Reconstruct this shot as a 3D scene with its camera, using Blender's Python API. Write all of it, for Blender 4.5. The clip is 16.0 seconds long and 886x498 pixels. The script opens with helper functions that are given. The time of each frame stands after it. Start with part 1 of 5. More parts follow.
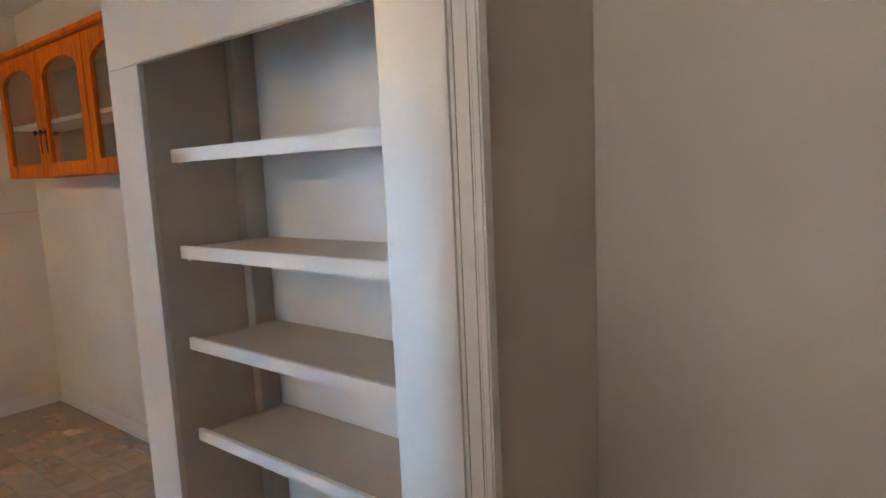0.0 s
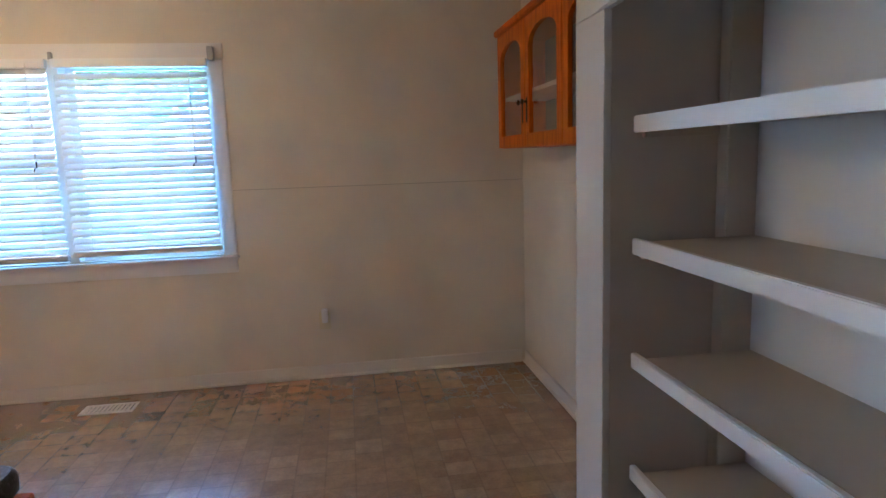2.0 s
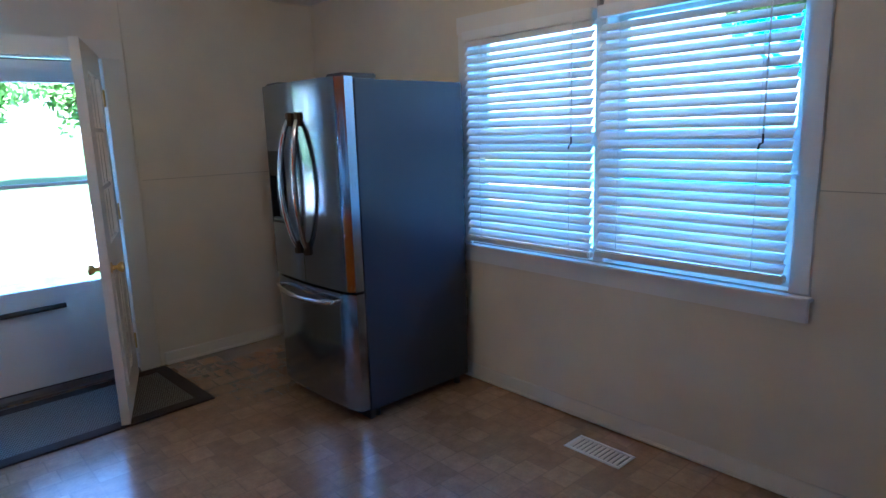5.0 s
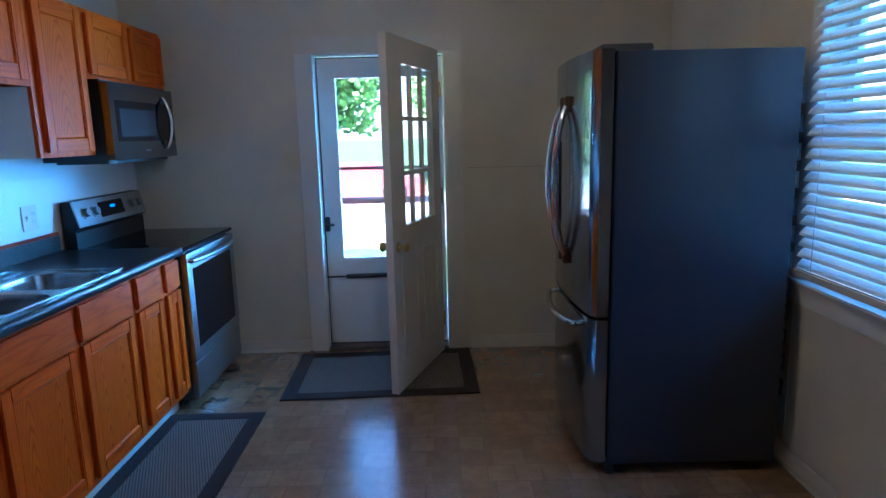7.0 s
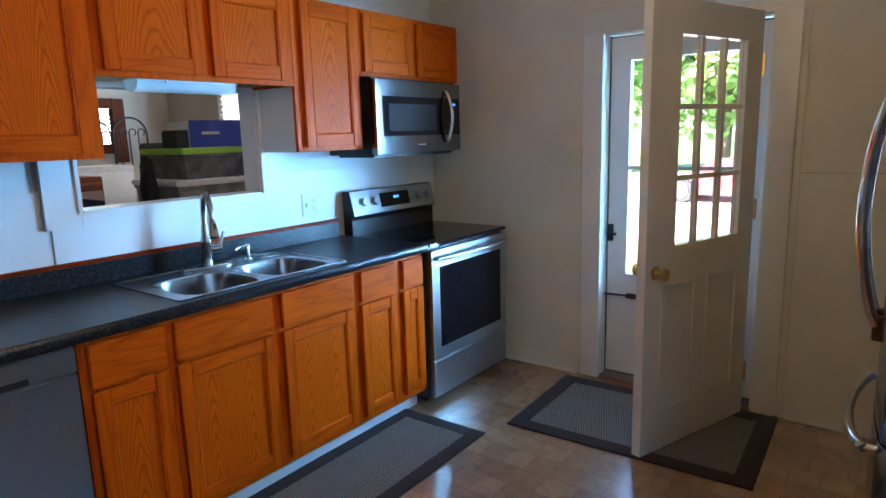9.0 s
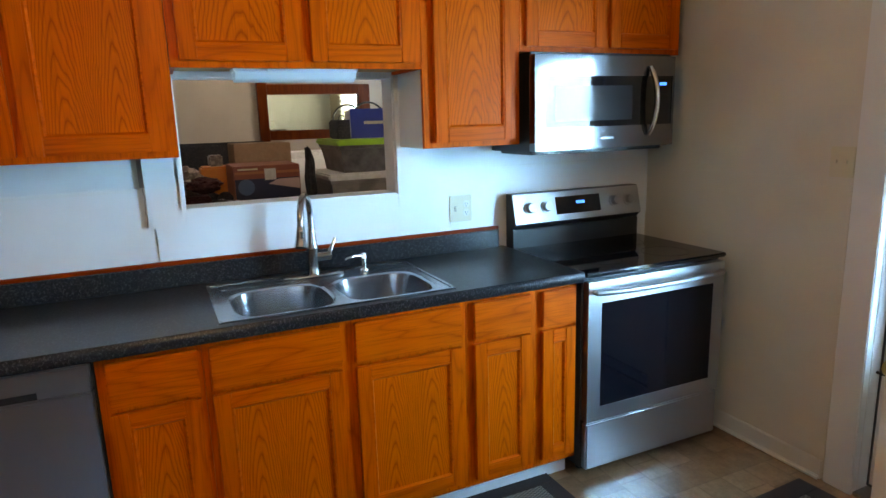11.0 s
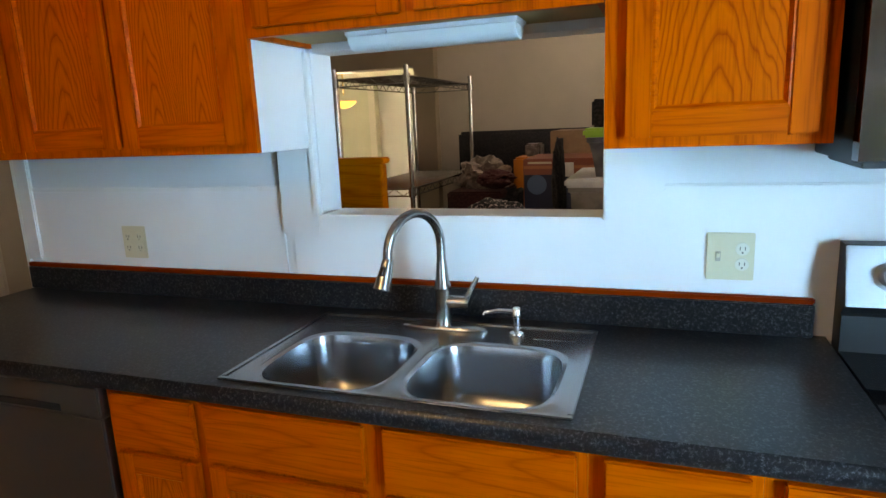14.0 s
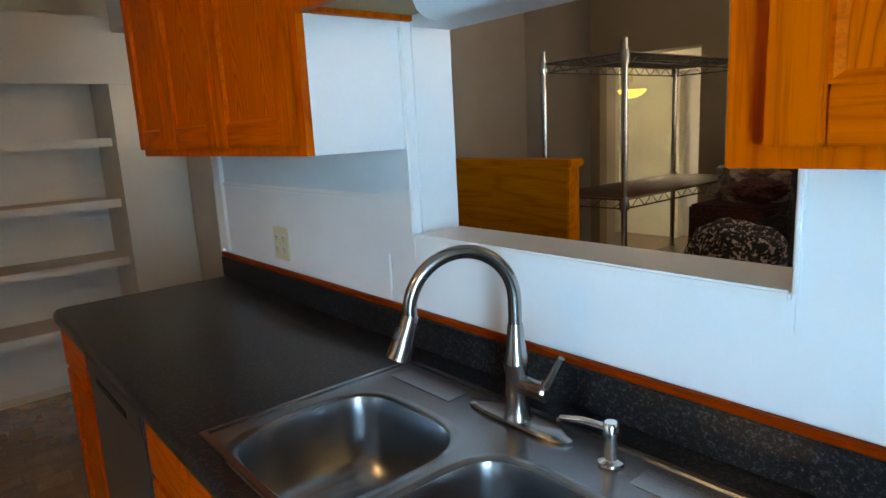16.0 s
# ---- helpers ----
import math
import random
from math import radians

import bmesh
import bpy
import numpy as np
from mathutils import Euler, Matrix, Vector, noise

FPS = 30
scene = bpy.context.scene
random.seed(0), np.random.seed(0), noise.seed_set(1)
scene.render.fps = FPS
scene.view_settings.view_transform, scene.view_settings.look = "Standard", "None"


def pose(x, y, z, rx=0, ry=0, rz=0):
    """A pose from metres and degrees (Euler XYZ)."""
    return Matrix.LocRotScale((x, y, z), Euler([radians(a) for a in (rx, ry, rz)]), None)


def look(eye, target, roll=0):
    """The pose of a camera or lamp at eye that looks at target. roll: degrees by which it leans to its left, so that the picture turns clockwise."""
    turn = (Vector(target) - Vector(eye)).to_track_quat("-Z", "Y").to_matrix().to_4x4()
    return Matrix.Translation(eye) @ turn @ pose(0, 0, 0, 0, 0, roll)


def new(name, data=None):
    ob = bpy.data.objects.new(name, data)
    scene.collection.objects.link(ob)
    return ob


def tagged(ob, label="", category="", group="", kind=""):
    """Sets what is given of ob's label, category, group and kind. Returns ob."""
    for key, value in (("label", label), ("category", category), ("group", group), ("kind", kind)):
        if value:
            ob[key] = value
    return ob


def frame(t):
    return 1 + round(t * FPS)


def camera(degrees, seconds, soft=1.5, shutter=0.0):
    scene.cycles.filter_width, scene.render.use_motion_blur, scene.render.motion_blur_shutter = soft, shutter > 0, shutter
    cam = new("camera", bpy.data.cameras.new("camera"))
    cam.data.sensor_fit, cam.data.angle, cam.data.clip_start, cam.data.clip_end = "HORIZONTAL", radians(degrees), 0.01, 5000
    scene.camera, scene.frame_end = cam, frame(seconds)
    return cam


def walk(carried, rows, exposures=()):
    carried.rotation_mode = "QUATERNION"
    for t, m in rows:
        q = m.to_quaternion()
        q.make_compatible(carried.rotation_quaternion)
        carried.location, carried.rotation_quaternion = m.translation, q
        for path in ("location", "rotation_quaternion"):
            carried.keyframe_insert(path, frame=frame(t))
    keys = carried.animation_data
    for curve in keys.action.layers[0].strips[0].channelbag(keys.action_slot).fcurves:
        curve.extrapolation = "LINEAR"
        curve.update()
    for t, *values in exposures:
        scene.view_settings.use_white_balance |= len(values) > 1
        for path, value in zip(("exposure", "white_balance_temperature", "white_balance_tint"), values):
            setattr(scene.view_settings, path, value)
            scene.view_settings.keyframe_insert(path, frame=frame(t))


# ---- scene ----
cam = camera(71.1, 16.0)
PATH = [
    (0, (-0.946, -0.222, 1.398), (0.288, -1.774, 1.141), -2.6),
    (0.5, (-0.851, -0.37, 1.41), (0.681, -1.627, 1.137), -2.5),
    (1, (-0.802, -0.436, 1.416), (0.937, -1.384, 1.139), -2.7),
    (1.5, (-0.706, -0.498, 1.425), (1.177, -1.103, 1.129), -2.3),
    (2, (-0.476, -0.575, 1.414), (1.48, -0.869, 1.118), -1.9),
    (2.5, (-0.304, -0.61, 1.411), (1.674, -0.618, 1.114), -1.6),
    (3, (-0.11, -0.657, 1.455), (1.838, -0.343, 1.132), -1.5),
    (3.5, (0.226, -0.683, 1.491), (2.064, 0.025, 1.141), -1.5),
    (4, (0.449, -0.63, 1.52), (2.149, 0.357, 1.152), -1.7),
    (6.5, (1.821, -0.65, 1.478), (2.197, 1.279, 1.109), -1.4),
    (7, (2.036, -0.534, 1.468), (2.035, 1.432, 1.105), -1.4),
    (7.5, (2.213, -0.378, 1.471), (1.864, 1.557, 1.106), -1.4),
    (8, (2.373, -0.193, 1.473), (1.714, 1.66, 1.108), -1.5),
    (8.5, (2.511, 0.006, 1.488), (1.555, 1.724, 1.118), -1.3),
    (9, (2.638, 0.225, 1.469), (1.449, 1.792, 1.108), -1.6),
    (11.5, (2.522, 1.464, 1.52), (0.652, 2.036, 1.101), -1.8),
    (12, (2.372, 1.673, 1.515), (0.442, 1.985, 1.094), -2.0),
    (12.5, (2.206, 1.844, 1.496), (0.25, 1.91, 1.085), -2.1),
    (13, (2.035, 2.014, 1.504), (0.085, 1.855, 1.086), -2.1),
    (13.5, (1.876, 2.18, 1.497), (-0.04, 1.782, 1.084), -2.3),
    (14, (1.708, 2.325, 1.484), (-0.135, 1.664, 1.079), -2.5),
    (14.5, (1.51, 2.427, 1.47), (-0.246, 1.555, 1.074), -2.5),
    (15, (1.313, 2.497, 1.466), (-0.334, 1.43, 1.077), -2.5),
    (15.5, (1.095, 2.535, 1.465), (-0.364, 1.224, 1.078), -2.8),
    (16, (0.943, 2.508, 1.464), (-0.323, 1.006, 1.082), -3.0),
]
EXPOSURES = [(0.0, 5.28, 6250, 18), (1.5, 5.06, 5850, 17), (2.5, 4.38, 5450, 16), (3.0, 4.3, 5250, 15), (4.0, 4.22, 4950, 15), (6.5, 3.38, 4350, 9), (7.5, 3.62, 4800, 11), (9.0, 4.05, 5950, 15), (12.0, 4.07, 8000, 18), (13.0, 3.93, 8100, 19), (14.5, 3.87, 8400, 19), (16.0, 3.68, 8400, 19)]
walk(cam, [(t, look(eye, target, roll)) for t, eye, target, roll in PATH], EXPOSURES)

# ---------- world, sun, large lights ----------
world = bpy.data.worlds.new("world")
scene.world = world
world.use_nodes = True
wn = world.node_tree.nodes
sky = wn.new("ShaderNodeTexSky")
sky.sky_type = 'NISHITA'
sky.sun_disc = False
sky.sun_elevation = radians(55)
sky.sun_rotation = radians(215)
world.node_tree.links.new(sky.outputs[0], wn["Background"].inputs[0])
wn["Background"].inputs[1].default_value = 0.068

sun_data = bpy.data.lights.new("sun", 'SUN')
sun_data.energy = 5.0
sun_data.angle = radians(0.5)
sun_data.color = (1.0, 0.95, 0.88)
sun = new("sun", sun_data)
sun.matrix_world = look((-6, -8, 14), (0, 0.4, 4))


def area(name, where, target, sx, sy, watts, colour):
    d = bpy.data.lights.new(name, 'AREA')
    d.shape, d.size, d.size_y, d.energy, d.color = 'RECTANGLE', sx, sy, watts, colour
    o = new(name, d)
    o.matrix_world = look(where, target)
    return o


# sky light in the window, the door and the window of the other room
area("sky_window", (3.86, 1.07, 1.40), (0, 1.07, 1.55), 1.72, 1.10, 1.7, (0.05, 0.42, 1.0))
area("sky_door", (3.15, 5.2, 1.25), (1.25, 3.0, 1.40), 1.5, 2.1, 37, (0.24, 0.60, 1.0))
area("sky_other_room", (-1.55, 3.78, 1.75), (-1.6, 0, 0.9), 1.35, 0.9, 5.4, (1.0, 0.93, 0.86))


# ---------- materials ----------
def mat(name, base, rough=0.6, metal=0.0, spec=0.5):
    m = bpy.data.materials.new(name)
    m.use_nodes = True
    b = m.node_tree.nodes["Principled BSDF"]
    b.inputs["Base Color"].default_value = (*base, 1)
    b.inputs["Roughness"].default_value = rough
    b.inputs["Metallic"].default_value = metal
    b.inputs["Specular IOR Level"].default_value = spec
    return m


def nodes_of(m):
    t = m.node_tree
    return t, t.nodes, t.links, t.nodes["Principled BSDF"]


def coords(t, scale=(1, 1, 1)):
    tc = t.nodes.new("ShaderNodeTexCoord")
    mp = t.nodes.new("ShaderNodeMapping")
    mp.inputs["Scale"].default_value = scale
    t.links.new(tc.outputs["Object"], mp.inputs[0])
    return mp.outputs[0]


def ramp(t, fac, stops):
    r = t.nodes.new("ShaderNodeValToRGB")
    while len(r.color_ramp.elements) < len(stops):
        r.color_ramp.elements.new(0.5)
    for e, (p, c) in zip(r.color_ramp.elements, stops):
        e.position, e.color = p, (*c, 1)
    t.links.new(fac, r.inputs[0])
    return r.outputs[0]


def noise_tex(t, vec, scale, detail=4.0, rough=0.55, distort=0.0):
    n = t.nodes.new("ShaderNodeTexNoise")
    n.inputs["Scale"].default_value, n.inputs["Detail"].default_value = scale, detail
    n.inputs["Roughness"].default_value, n.inputs["Distortion"].default_value = rough, distort
    t.links.new(vec, n.inputs["Vector"])
    return n.outputs["Fac"]


def mix(t, a, b, fac, kind='MIX'):
    n = t.nodes.new("ShaderNodeMix")
    n.data_type, n.blend_type = 'RGBA', kind
    for sock, v in ((n.inputs[0], fac), (n.inputs[6], a), (n.inputs[7], b)):
        if hasattr(v, "is_linked"):
            t.links.new(v, sock)
        else:
            sock.default_value = v if isinstance(v, (int, float)) else (*v, 1)
    return n.outputs[2]


def bump(t, b, height, strength, distance=0.002):
    n = t.nodes.new("ShaderNodeBump")
    n.inputs["Strength"].default_value, n.inputs["Distance"].default_value = strength, distance
    t.links.new(height, n.inputs["Height"])
    t.links.new(n.outputs[0], b.inputs["Normal"])


def painted(name, base, rough=0.5, stain=0.88, relief=0.12):
    """Rolled paint: orange-peel relief, faint smudges at a large scale."""
    m = mat(name, base, rough)
    t, n, l, b = nodes_of(m)
    v = coords(t)
    big = noise_tex(t, v, 1.7, 3)
    fine = noise_tex(t, v, 180, 3)
    dark = tuple(c * stain for c in base)
    l.new(ramp(t, big, [(0.35, dark), (0.65, base)]), b.inputs["Base Color"])
    bump(t, b, fine, relief, 0.0015)
    return m


def oak(name, axis, tint=1.0, gold=1.0):
    """Orange-stained oak with cathedral grain along the axis."""
    m = mat(name, (0.45, 0.17, 0.03), 0.40, 0.0, 0.07)
    t, n, l, b = nodes_of(m)
    tc = t.nodes.new("ShaderNodeTexCoord")
    oi = t.nodes.new("ShaderNodeObjectInfo")
    add = t.nodes.new("ShaderNodeVectorMath")
    add.operation = 'MULTIPLY_ADD'
    add.inputs[1].default_value = (1, 1, 1)
    l.new(tc.outputs["Object"], add.inputs[0])
    sc = t.nodes.new("ShaderNodeVectorMath")
    sc.operation = 'SCALE'
    sc.inputs[0].default_value = (3.1, 7.7, 5.3)
    l.new(oi.outputs["Random"], sc.inputs["Scale"])
    l.new(sc.outputs[0], add.inputs[2])
    mp = t.nodes.new("ShaderNodeMapping")
    long_way, cross = 0.8, 6.5
    mp.inputs["Scale"].default_value = tuple(long_way if a == axis else cross for a in "xyz")
    l.new(add.outputs[0], mp.inputs[0])
    w = t.nodes.new("ShaderNodeTexNoise")
    w.inputs["Scale"].default_value, w.inputs["Detail"].default_value = 1.0, 2.0
    l.new(mp.outputs[0], w.inputs["Vector"])
    rings = t.nodes.new("ShaderNodeMath")
    rings.operation = 'MULTIPLY'
    rings.inputs[1].default_value = 10.0
    l.new(w.outputs["Fac"], rings.inputs[0])
    fr = t.nodes.new("ShaderNodeMath")
    fr.operation = 'PINGPONG'
    fr.inputs[1].default_value = 0.5
    l.new(rings.outputs[0], fr.inputs[0])
    mp2 = t.nodes.new("ShaderNodeMapping")
    mp2.inputs["Scale"].default_value = tuple(6.0 if a == axis else 190.0 for a in "xyz")
    l.new(add.outputs[0], mp2.inputs[0])
    pores = noise_tex(t, mp2.outputs[0], 1.0, 3)
    k, g = tint, tint * gold
    grain = ramp(t, fr.outputs[0], [(0.0, (0.46 * k, 0.058 * g, 0.0006 * k)), (0.12, (0.57 * k, 0.079 * g, 0.0008 * k)), (0.5, (0.64 * k, 0.097 * g, 0.001 * k))])
    fleck = ramp(t, pores, [(0.34, (0.70, 0.60, 0.5)), (0.5, (1, 1, 1))])
    l.new(mix(t, grain, fleck, 0.7, 'MULTIPLY'), b.inputs["Base Color"])
    bump(t, b, pores, 0.15, 0.0008)
    return m


def oak_panel(name, columns):
    """Sliced oak veneer: columns of cathedral arches, centred on each panel."""
    m = mat(name, (0.5, 0.12, 0.003), 0.40, 0.0, 0.07)
    t, n, l, b = nodes_of(m)
    tc = n.new("ShaderNodeTexCoord")
    oi = n.new("ShaderNodeObjectInfo")

    def calc(op, a, c=0.0, d=0.0):
        k = n.new("ShaderNodeMath")
        k.operation = op
        for s, v in zip(k.inputs, (a, c, d)):
            if hasattr(v, "is_linked"):
                l.new(v, s)
            else:
                s.default_value = v
        return k.outputs[0]

    gen = n.new("ShaderNodeSeparateXYZ")
    l.new(tc.outputs["Generated"], gen.inputs[0])
    obj = n.new("ShaderNodeSeparateXYZ")
    l.new(tc.outputs["Object"], obj.inputs[0])
    mp = n.new("ShaderNodeMapping")
    mp.inputs["Scale"].default_value = (9, 9, 3)
    l.new(tc.outputs["Object"], mp.inputs[0])
    warp = noise_tex(t, mp.outputs[0], 1.0, 3)
    col = calc('FRACT', calc('MULTIPLY', gen.outputs[1], columns))
    v = calc('MULTIPLY_ADD', col, 2.0, -1.0)
    v = calc('MULTIPLY_ADD', calc('SUBTRACT', warp, 0.5), 0.55, v)
    rise = calc('MULTIPLY', calc('POWER', calc('ABSOLUTE', v), 1.6), 0.62)
    z = calc('MULTIPLY_ADD', oi.outputs["Random"], 4.7, obj.outputs[2])
    ph = calc('MULTIPLY', calc('MULTIPLY_ADD', warp, 0.16, calc('ADD', z, rise)), 13.0)
    fr = calc('FRACT', ph)
    grain = ramp(t, fr, [(0.0, (0.37, 0.040, 0.0004)), (0.22, (0.61, 0.090, 0.0008)), (0.7, (0.65, 0.105, 0.0010)), (1.0, (0.50, 0.066, 0.0005))])
    mp2 = n.new("ShaderNodeMapping")
    mp2.inputs["Scale"].default_value = (190, 190, 7)
    l.new(tc.outputs["Object"], mp2.inputs[0])
    pores = noise_tex(t, mp2.outputs[0], 1.0, 3)
    fleck = ramp(t, pores, [(0.34, (0.72, 0.62, 0.5)), (0.5, (1, 1, 1))])
    l.new(mix(t, grain, fleck, 0.6, 'MULTIPLY'), b.inputs["Base Color"])
    bump(t, b, pores, 0.12, 0.0008)
    return m


def steel(name, base=(0.41, 0.415, 0.425), rough=0.36, axis="y"):
    m = mat(name, base, rough, 1.0)
    t, n, l, b = nodes_of(m)
    v = coords(t, tuple(2.0 if a == axis else 260.0 for a in "xyz"))
    brush = noise_tex(t, v, 1.0, 3)
    r = ramp(t, brush, [(0.3, (rough * 0.98,) * 3), (0.7, (rough * 1.03,) * 3)])
    l.new(r, b.inputs["Roughness"])
    return m


M = {}
M["wall"] = painted("wall_paint", (0.74, 0.675, 0.56), 0.5)
M["pantry"] = painted("pantry_paint", (0.66, 0.62, 0.56), 0.25, 0.93, 0.06)
M["joint"] = mat("shaded_joint", (0.36, 0.37, 0.40), 0.8)
M["bracket"] = mat("grey_bracket", (0.36, 0.36, 0.37), 0.5)
M["seam"] = mat("open_seam", (0.40, 0.36, 0.29), 0.8)
M["wall_white"] = painted("white_wall_paint", (0.80, 0.80, 0.80), 0.42, 0.94)
M["wall_other"] = painted("beige_wall_paint", (0.50, 0.43, 0.345), 0.6)
M["wall_pale"] = painted("pale_green_wall_paint", (0.66, 0.66, 0.55), 0.6)
M["ceiling"] = painted("ceiling_paint", (0.80, 0.77, 0.72), 0.8)
M["trim"] = painted("gloss_trim_paint", (0.80, 0.79, 0.77), 0.3, 0.93, 0.06)
M["trim_beige"] = painted("beige_trim_paint", (0.73, 0.69, 0.62), 0.28, 0.93, 0.06)
# darker and warmer than the frame: the pantry's inner shade is in the colour
M["shaded_shelf_paint"] = painted("shaded_shelf_paint", (0.57, 0.49, 0.40), 0.42, 0.85, 0.08)
M["oak_z"] = oak("oak_upright_grain", "z")
M["oak_y"] = oak("oak_level_grain", "y")
M["oak_panel"] = oak_panel("oak_veneer_panel", 1.0)
M["oak_panel_wide"] = oak_panel("oak_veneer_wide_panel", 2.0)
M["pine"] = oak("glass_cabinet_pine", "z", 1.0, 1.45)
M["strip_wood"] = oak("brown_strip_wood", "y", 0.42, 0.7)
M["honey"] = oak("honey_wood", "y", 0.85, 1.8)
M["dark_wood"] = oak("dark_brown_wood", "z", 0.16, 1.2)
M["cab_back"] = painted("brown_cabinet_back", (0.11, 0.085, 0.065), 0.6)
M["raw_ply"] = mat("raw_underside", (0.42, 0.27, 0.12), 0.7)
M["steel"] = steel("brushed_steel")
M["steel_v"] = mat("fridge_steel", (0.30, 0.33, 0.38), 0.15, 1.0)
M["steel_dark"] = steel("dark_brushed_steel", (0.24, 0.23, 0.225), 0.32)
M["sink_steel"] = mat("sink_steel", (0.33, 0.34, 0.355), 0.24, 1.0)
M["steel_fine"] = steel("fine_brushed_steel", (0.22, 0.225, 0.235), 0.12)
M["steel_dim"] = steel("dull_brushed_steel", (0.27, 0.26, 0.26), 0.34)
M["chrome"] = mat("polished_chrome", (0.72, 0.71, 0.70), 0.12, 1.0)
M["rack_chrome"] = mat("dull_rack_chrome", (0.34, 0.335, 0.33), 0.25, 1.0)
M["nickel"] = mat("brushed_nickel", (0.40, 0.385, 0.37), 0.22, 1.0)
M["brass"] = mat("worn_brass", (0.62, 0.43, 0.14), 0.28, 1.0)
M["black_glass"] = mat("black_glass", (0.006, 0.006, 0.008), 0.04)
M["oven_glass"] = mat("oven_glass", (0.004, 0.004, 0.006), 0.06, 0.0, 0.28)
M["burner_print"] = mat("faint_burner_print", (0.012, 0.012, 0.013), 0.15)
M["mesh_glass"] = mat("meshed_oven_glass", (0.030, 0.031, 0.033), 0.09)
M["black"] = mat("black_plastic", (0.014, 0.014, 0.015), 0.45)
M["dark_grey"] = mat("dark_grey_plastic", (0.05, 0.05, 0.055), 0.4)
M["case"] = painted("fridge_case_paint", (0.028, 0.032, 0.046), 0.27, 0.97, 0.02)
M["white_plastic"] = mat("white_plastic", (0.78, 0.79, 0.80), 0.35)
M["cream_plastic"] = mat("ivory_plastic", (0.64, 0.58, 0.40), 0.4)
M["socket"] = mat("pale_ivory_plastic", (0.68, 0.65, 0.54), 0.4)
M["mirror"] = mat("mirror_silver", (0.58, 0.65, 0.52), 0.02, 1.0)
M["slot"] = mat("outlet_slot", (0.02, 0.02, 0.02), 0.6)
M["bronze"] = mat("dark_bronze", (0.08, 0.045, 0.025), 0.4, 1.0)


def make_counter():
    m = mat("speckled_laminate", (0.04, 0.04, 0.045), 0.30, 0.0, 0.38)
    t, n, l, b = nodes_of(m)
    v = coords(t)
    a = noise_tex(t, v, 140, 5, 0.7)
    c = noise_tex(t, v, 420, 3)
    base = ramp(t, a, [(0.38, (0.004, 0.004, 0.005)), (0.52, (0.011, 0.0108, 0.0125)), (0.64, (0.085, 0.085, 0.092))])
    l.new(mix(t, base, ramp(t, c, [(0.45, (0.55, 0.55, 0.55)), (0.62, (1.3, 1.3, 1.3))]), 1.0, 'MULTIPLY'), b.inputs["Base Color"])
    bump(t, b, c, 0.06, 0.0005)
    return m


def make_floor():
    """Sheet vinyl printed with small mottled tiles in uneven sizes."""
    m = mat("vinyl_floor", (0.34, 0.24, 0.16), 0.3, 0.0, 1.0)
    t, n, l, b = nodes_of(m)
    b.inputs["Coat Weight"].default_value = 1.0
    b.inputs["Coat IOR"].default_value = 1.65
    b.inputs["Coat Roughness"].default_value = 0.19
    v = coords(t)
    br = n.new("ShaderNodeTexBrick")
    br.offset, br.squash, br.squash_frequency, br.offset_frequency = 0.5, 0.8, 2, 2
    br.inputs["Scale"].default_value = 5.9
    br.inputs["Brick Width"].default_value = 0.88
    br.inputs["Row Height"].default_value = 0.80
    br.inputs["Mortar Size"].default_value = 0.035
    br.inputs["Mortar Smooth"].default_value = 1.0
    br.inputs["Bias"].default_value = 0.0
    br.inputs["Color1"].default_value = (0.36, 0.222, 0.125, 1)
    br.inputs["Color2"].default_value = (0.27, 0.160, 0.086, 1)
    br.inputs["Mortar"].default_value = (0.255, 0.155, 0.087, 1)
    l.new(v, br.inputs["Vector"])
    mott = noise_tex(t, v, 14, 6, 0.65)
    fine = noise_tex(t, v, 75, 4, 0.6)
    c1 = mix(t, br.outputs["Color"], ramp(t, mott, [(0.3, (0.78, 0.76, 0.74)), (0.7, (1.17, 1.16, 1.14))]), 0.9, 'MULTIPLY')
    c2 = mix(t, c1, ramp(t, fine, [(0.35, (0.90, 0.89, 0.88)), (0.65, (1.07, 1.07, 1.07))]), 0.8, 'MULTIPLY')
    l.new(c2, b.inputs["Base Color"])
    l.new(ramp(t, mott, [(0.2, (0.17,) * 3), (0.8, (0.25,) * 3)]), b.inputs["Roughness"])
    bump(t, b, br.outputs["Fac"], -0.02, 0.0004)
    return m


def make_rug(name, c0, c1):
    m = mat(name, c0, 0.95)
    t, n, l, b = nodes_of(m)
    v = coords(t, (150, 62, 1))
    ch = n.new("ShaderNodeTexChecker")
    ch.inputs["Scale"].default_value = 1.0
    ch.inputs["Color1"].default_value, ch.inputs["Color2"].default_value = (*c0, 1), (*c1, 1)
    l.new(v, ch.inputs["Vector"])
    f = noise_tex(t, coords(t), 300, 3)
    l.new(mix(t, ch.outputs["Color"], ramp(t, f, [(0.3, (0.6, 0.6, 0.6)), (0.7, (1.25, 1.25, 1.25))]), 0.8, 'MULTIPLY'), b.inputs["Base Color"])
    bump(t, b, ch.outputs["Fac"], 0.5, 0.002)
    return m


def speckle(name, base, other, scale, rough=0.8, sharp=(0.45, 0.6)):
    m = mat(name, base, rough)
    t, n, l, b = nodes_of(m)
    f = noise_tex(t, coords(t), scale, 4)
    l.new(ramp(t, f, [(sharp[0], base), (sharp[1], other)]), b.inputs["Base Color"])
    bump(t, b, f, 0.25, 0.003)
    return m


def glass(name, tint=(1, 1, 1), rough=0.0):
    m = mat(name, tint, rough)
    b = m.node_tree.nodes["Principled BSDF"]
    b.inputs["Transmission Weight"].default_value = 1.0
    b.inputs["IOR"].default_value = 1.45
    return m


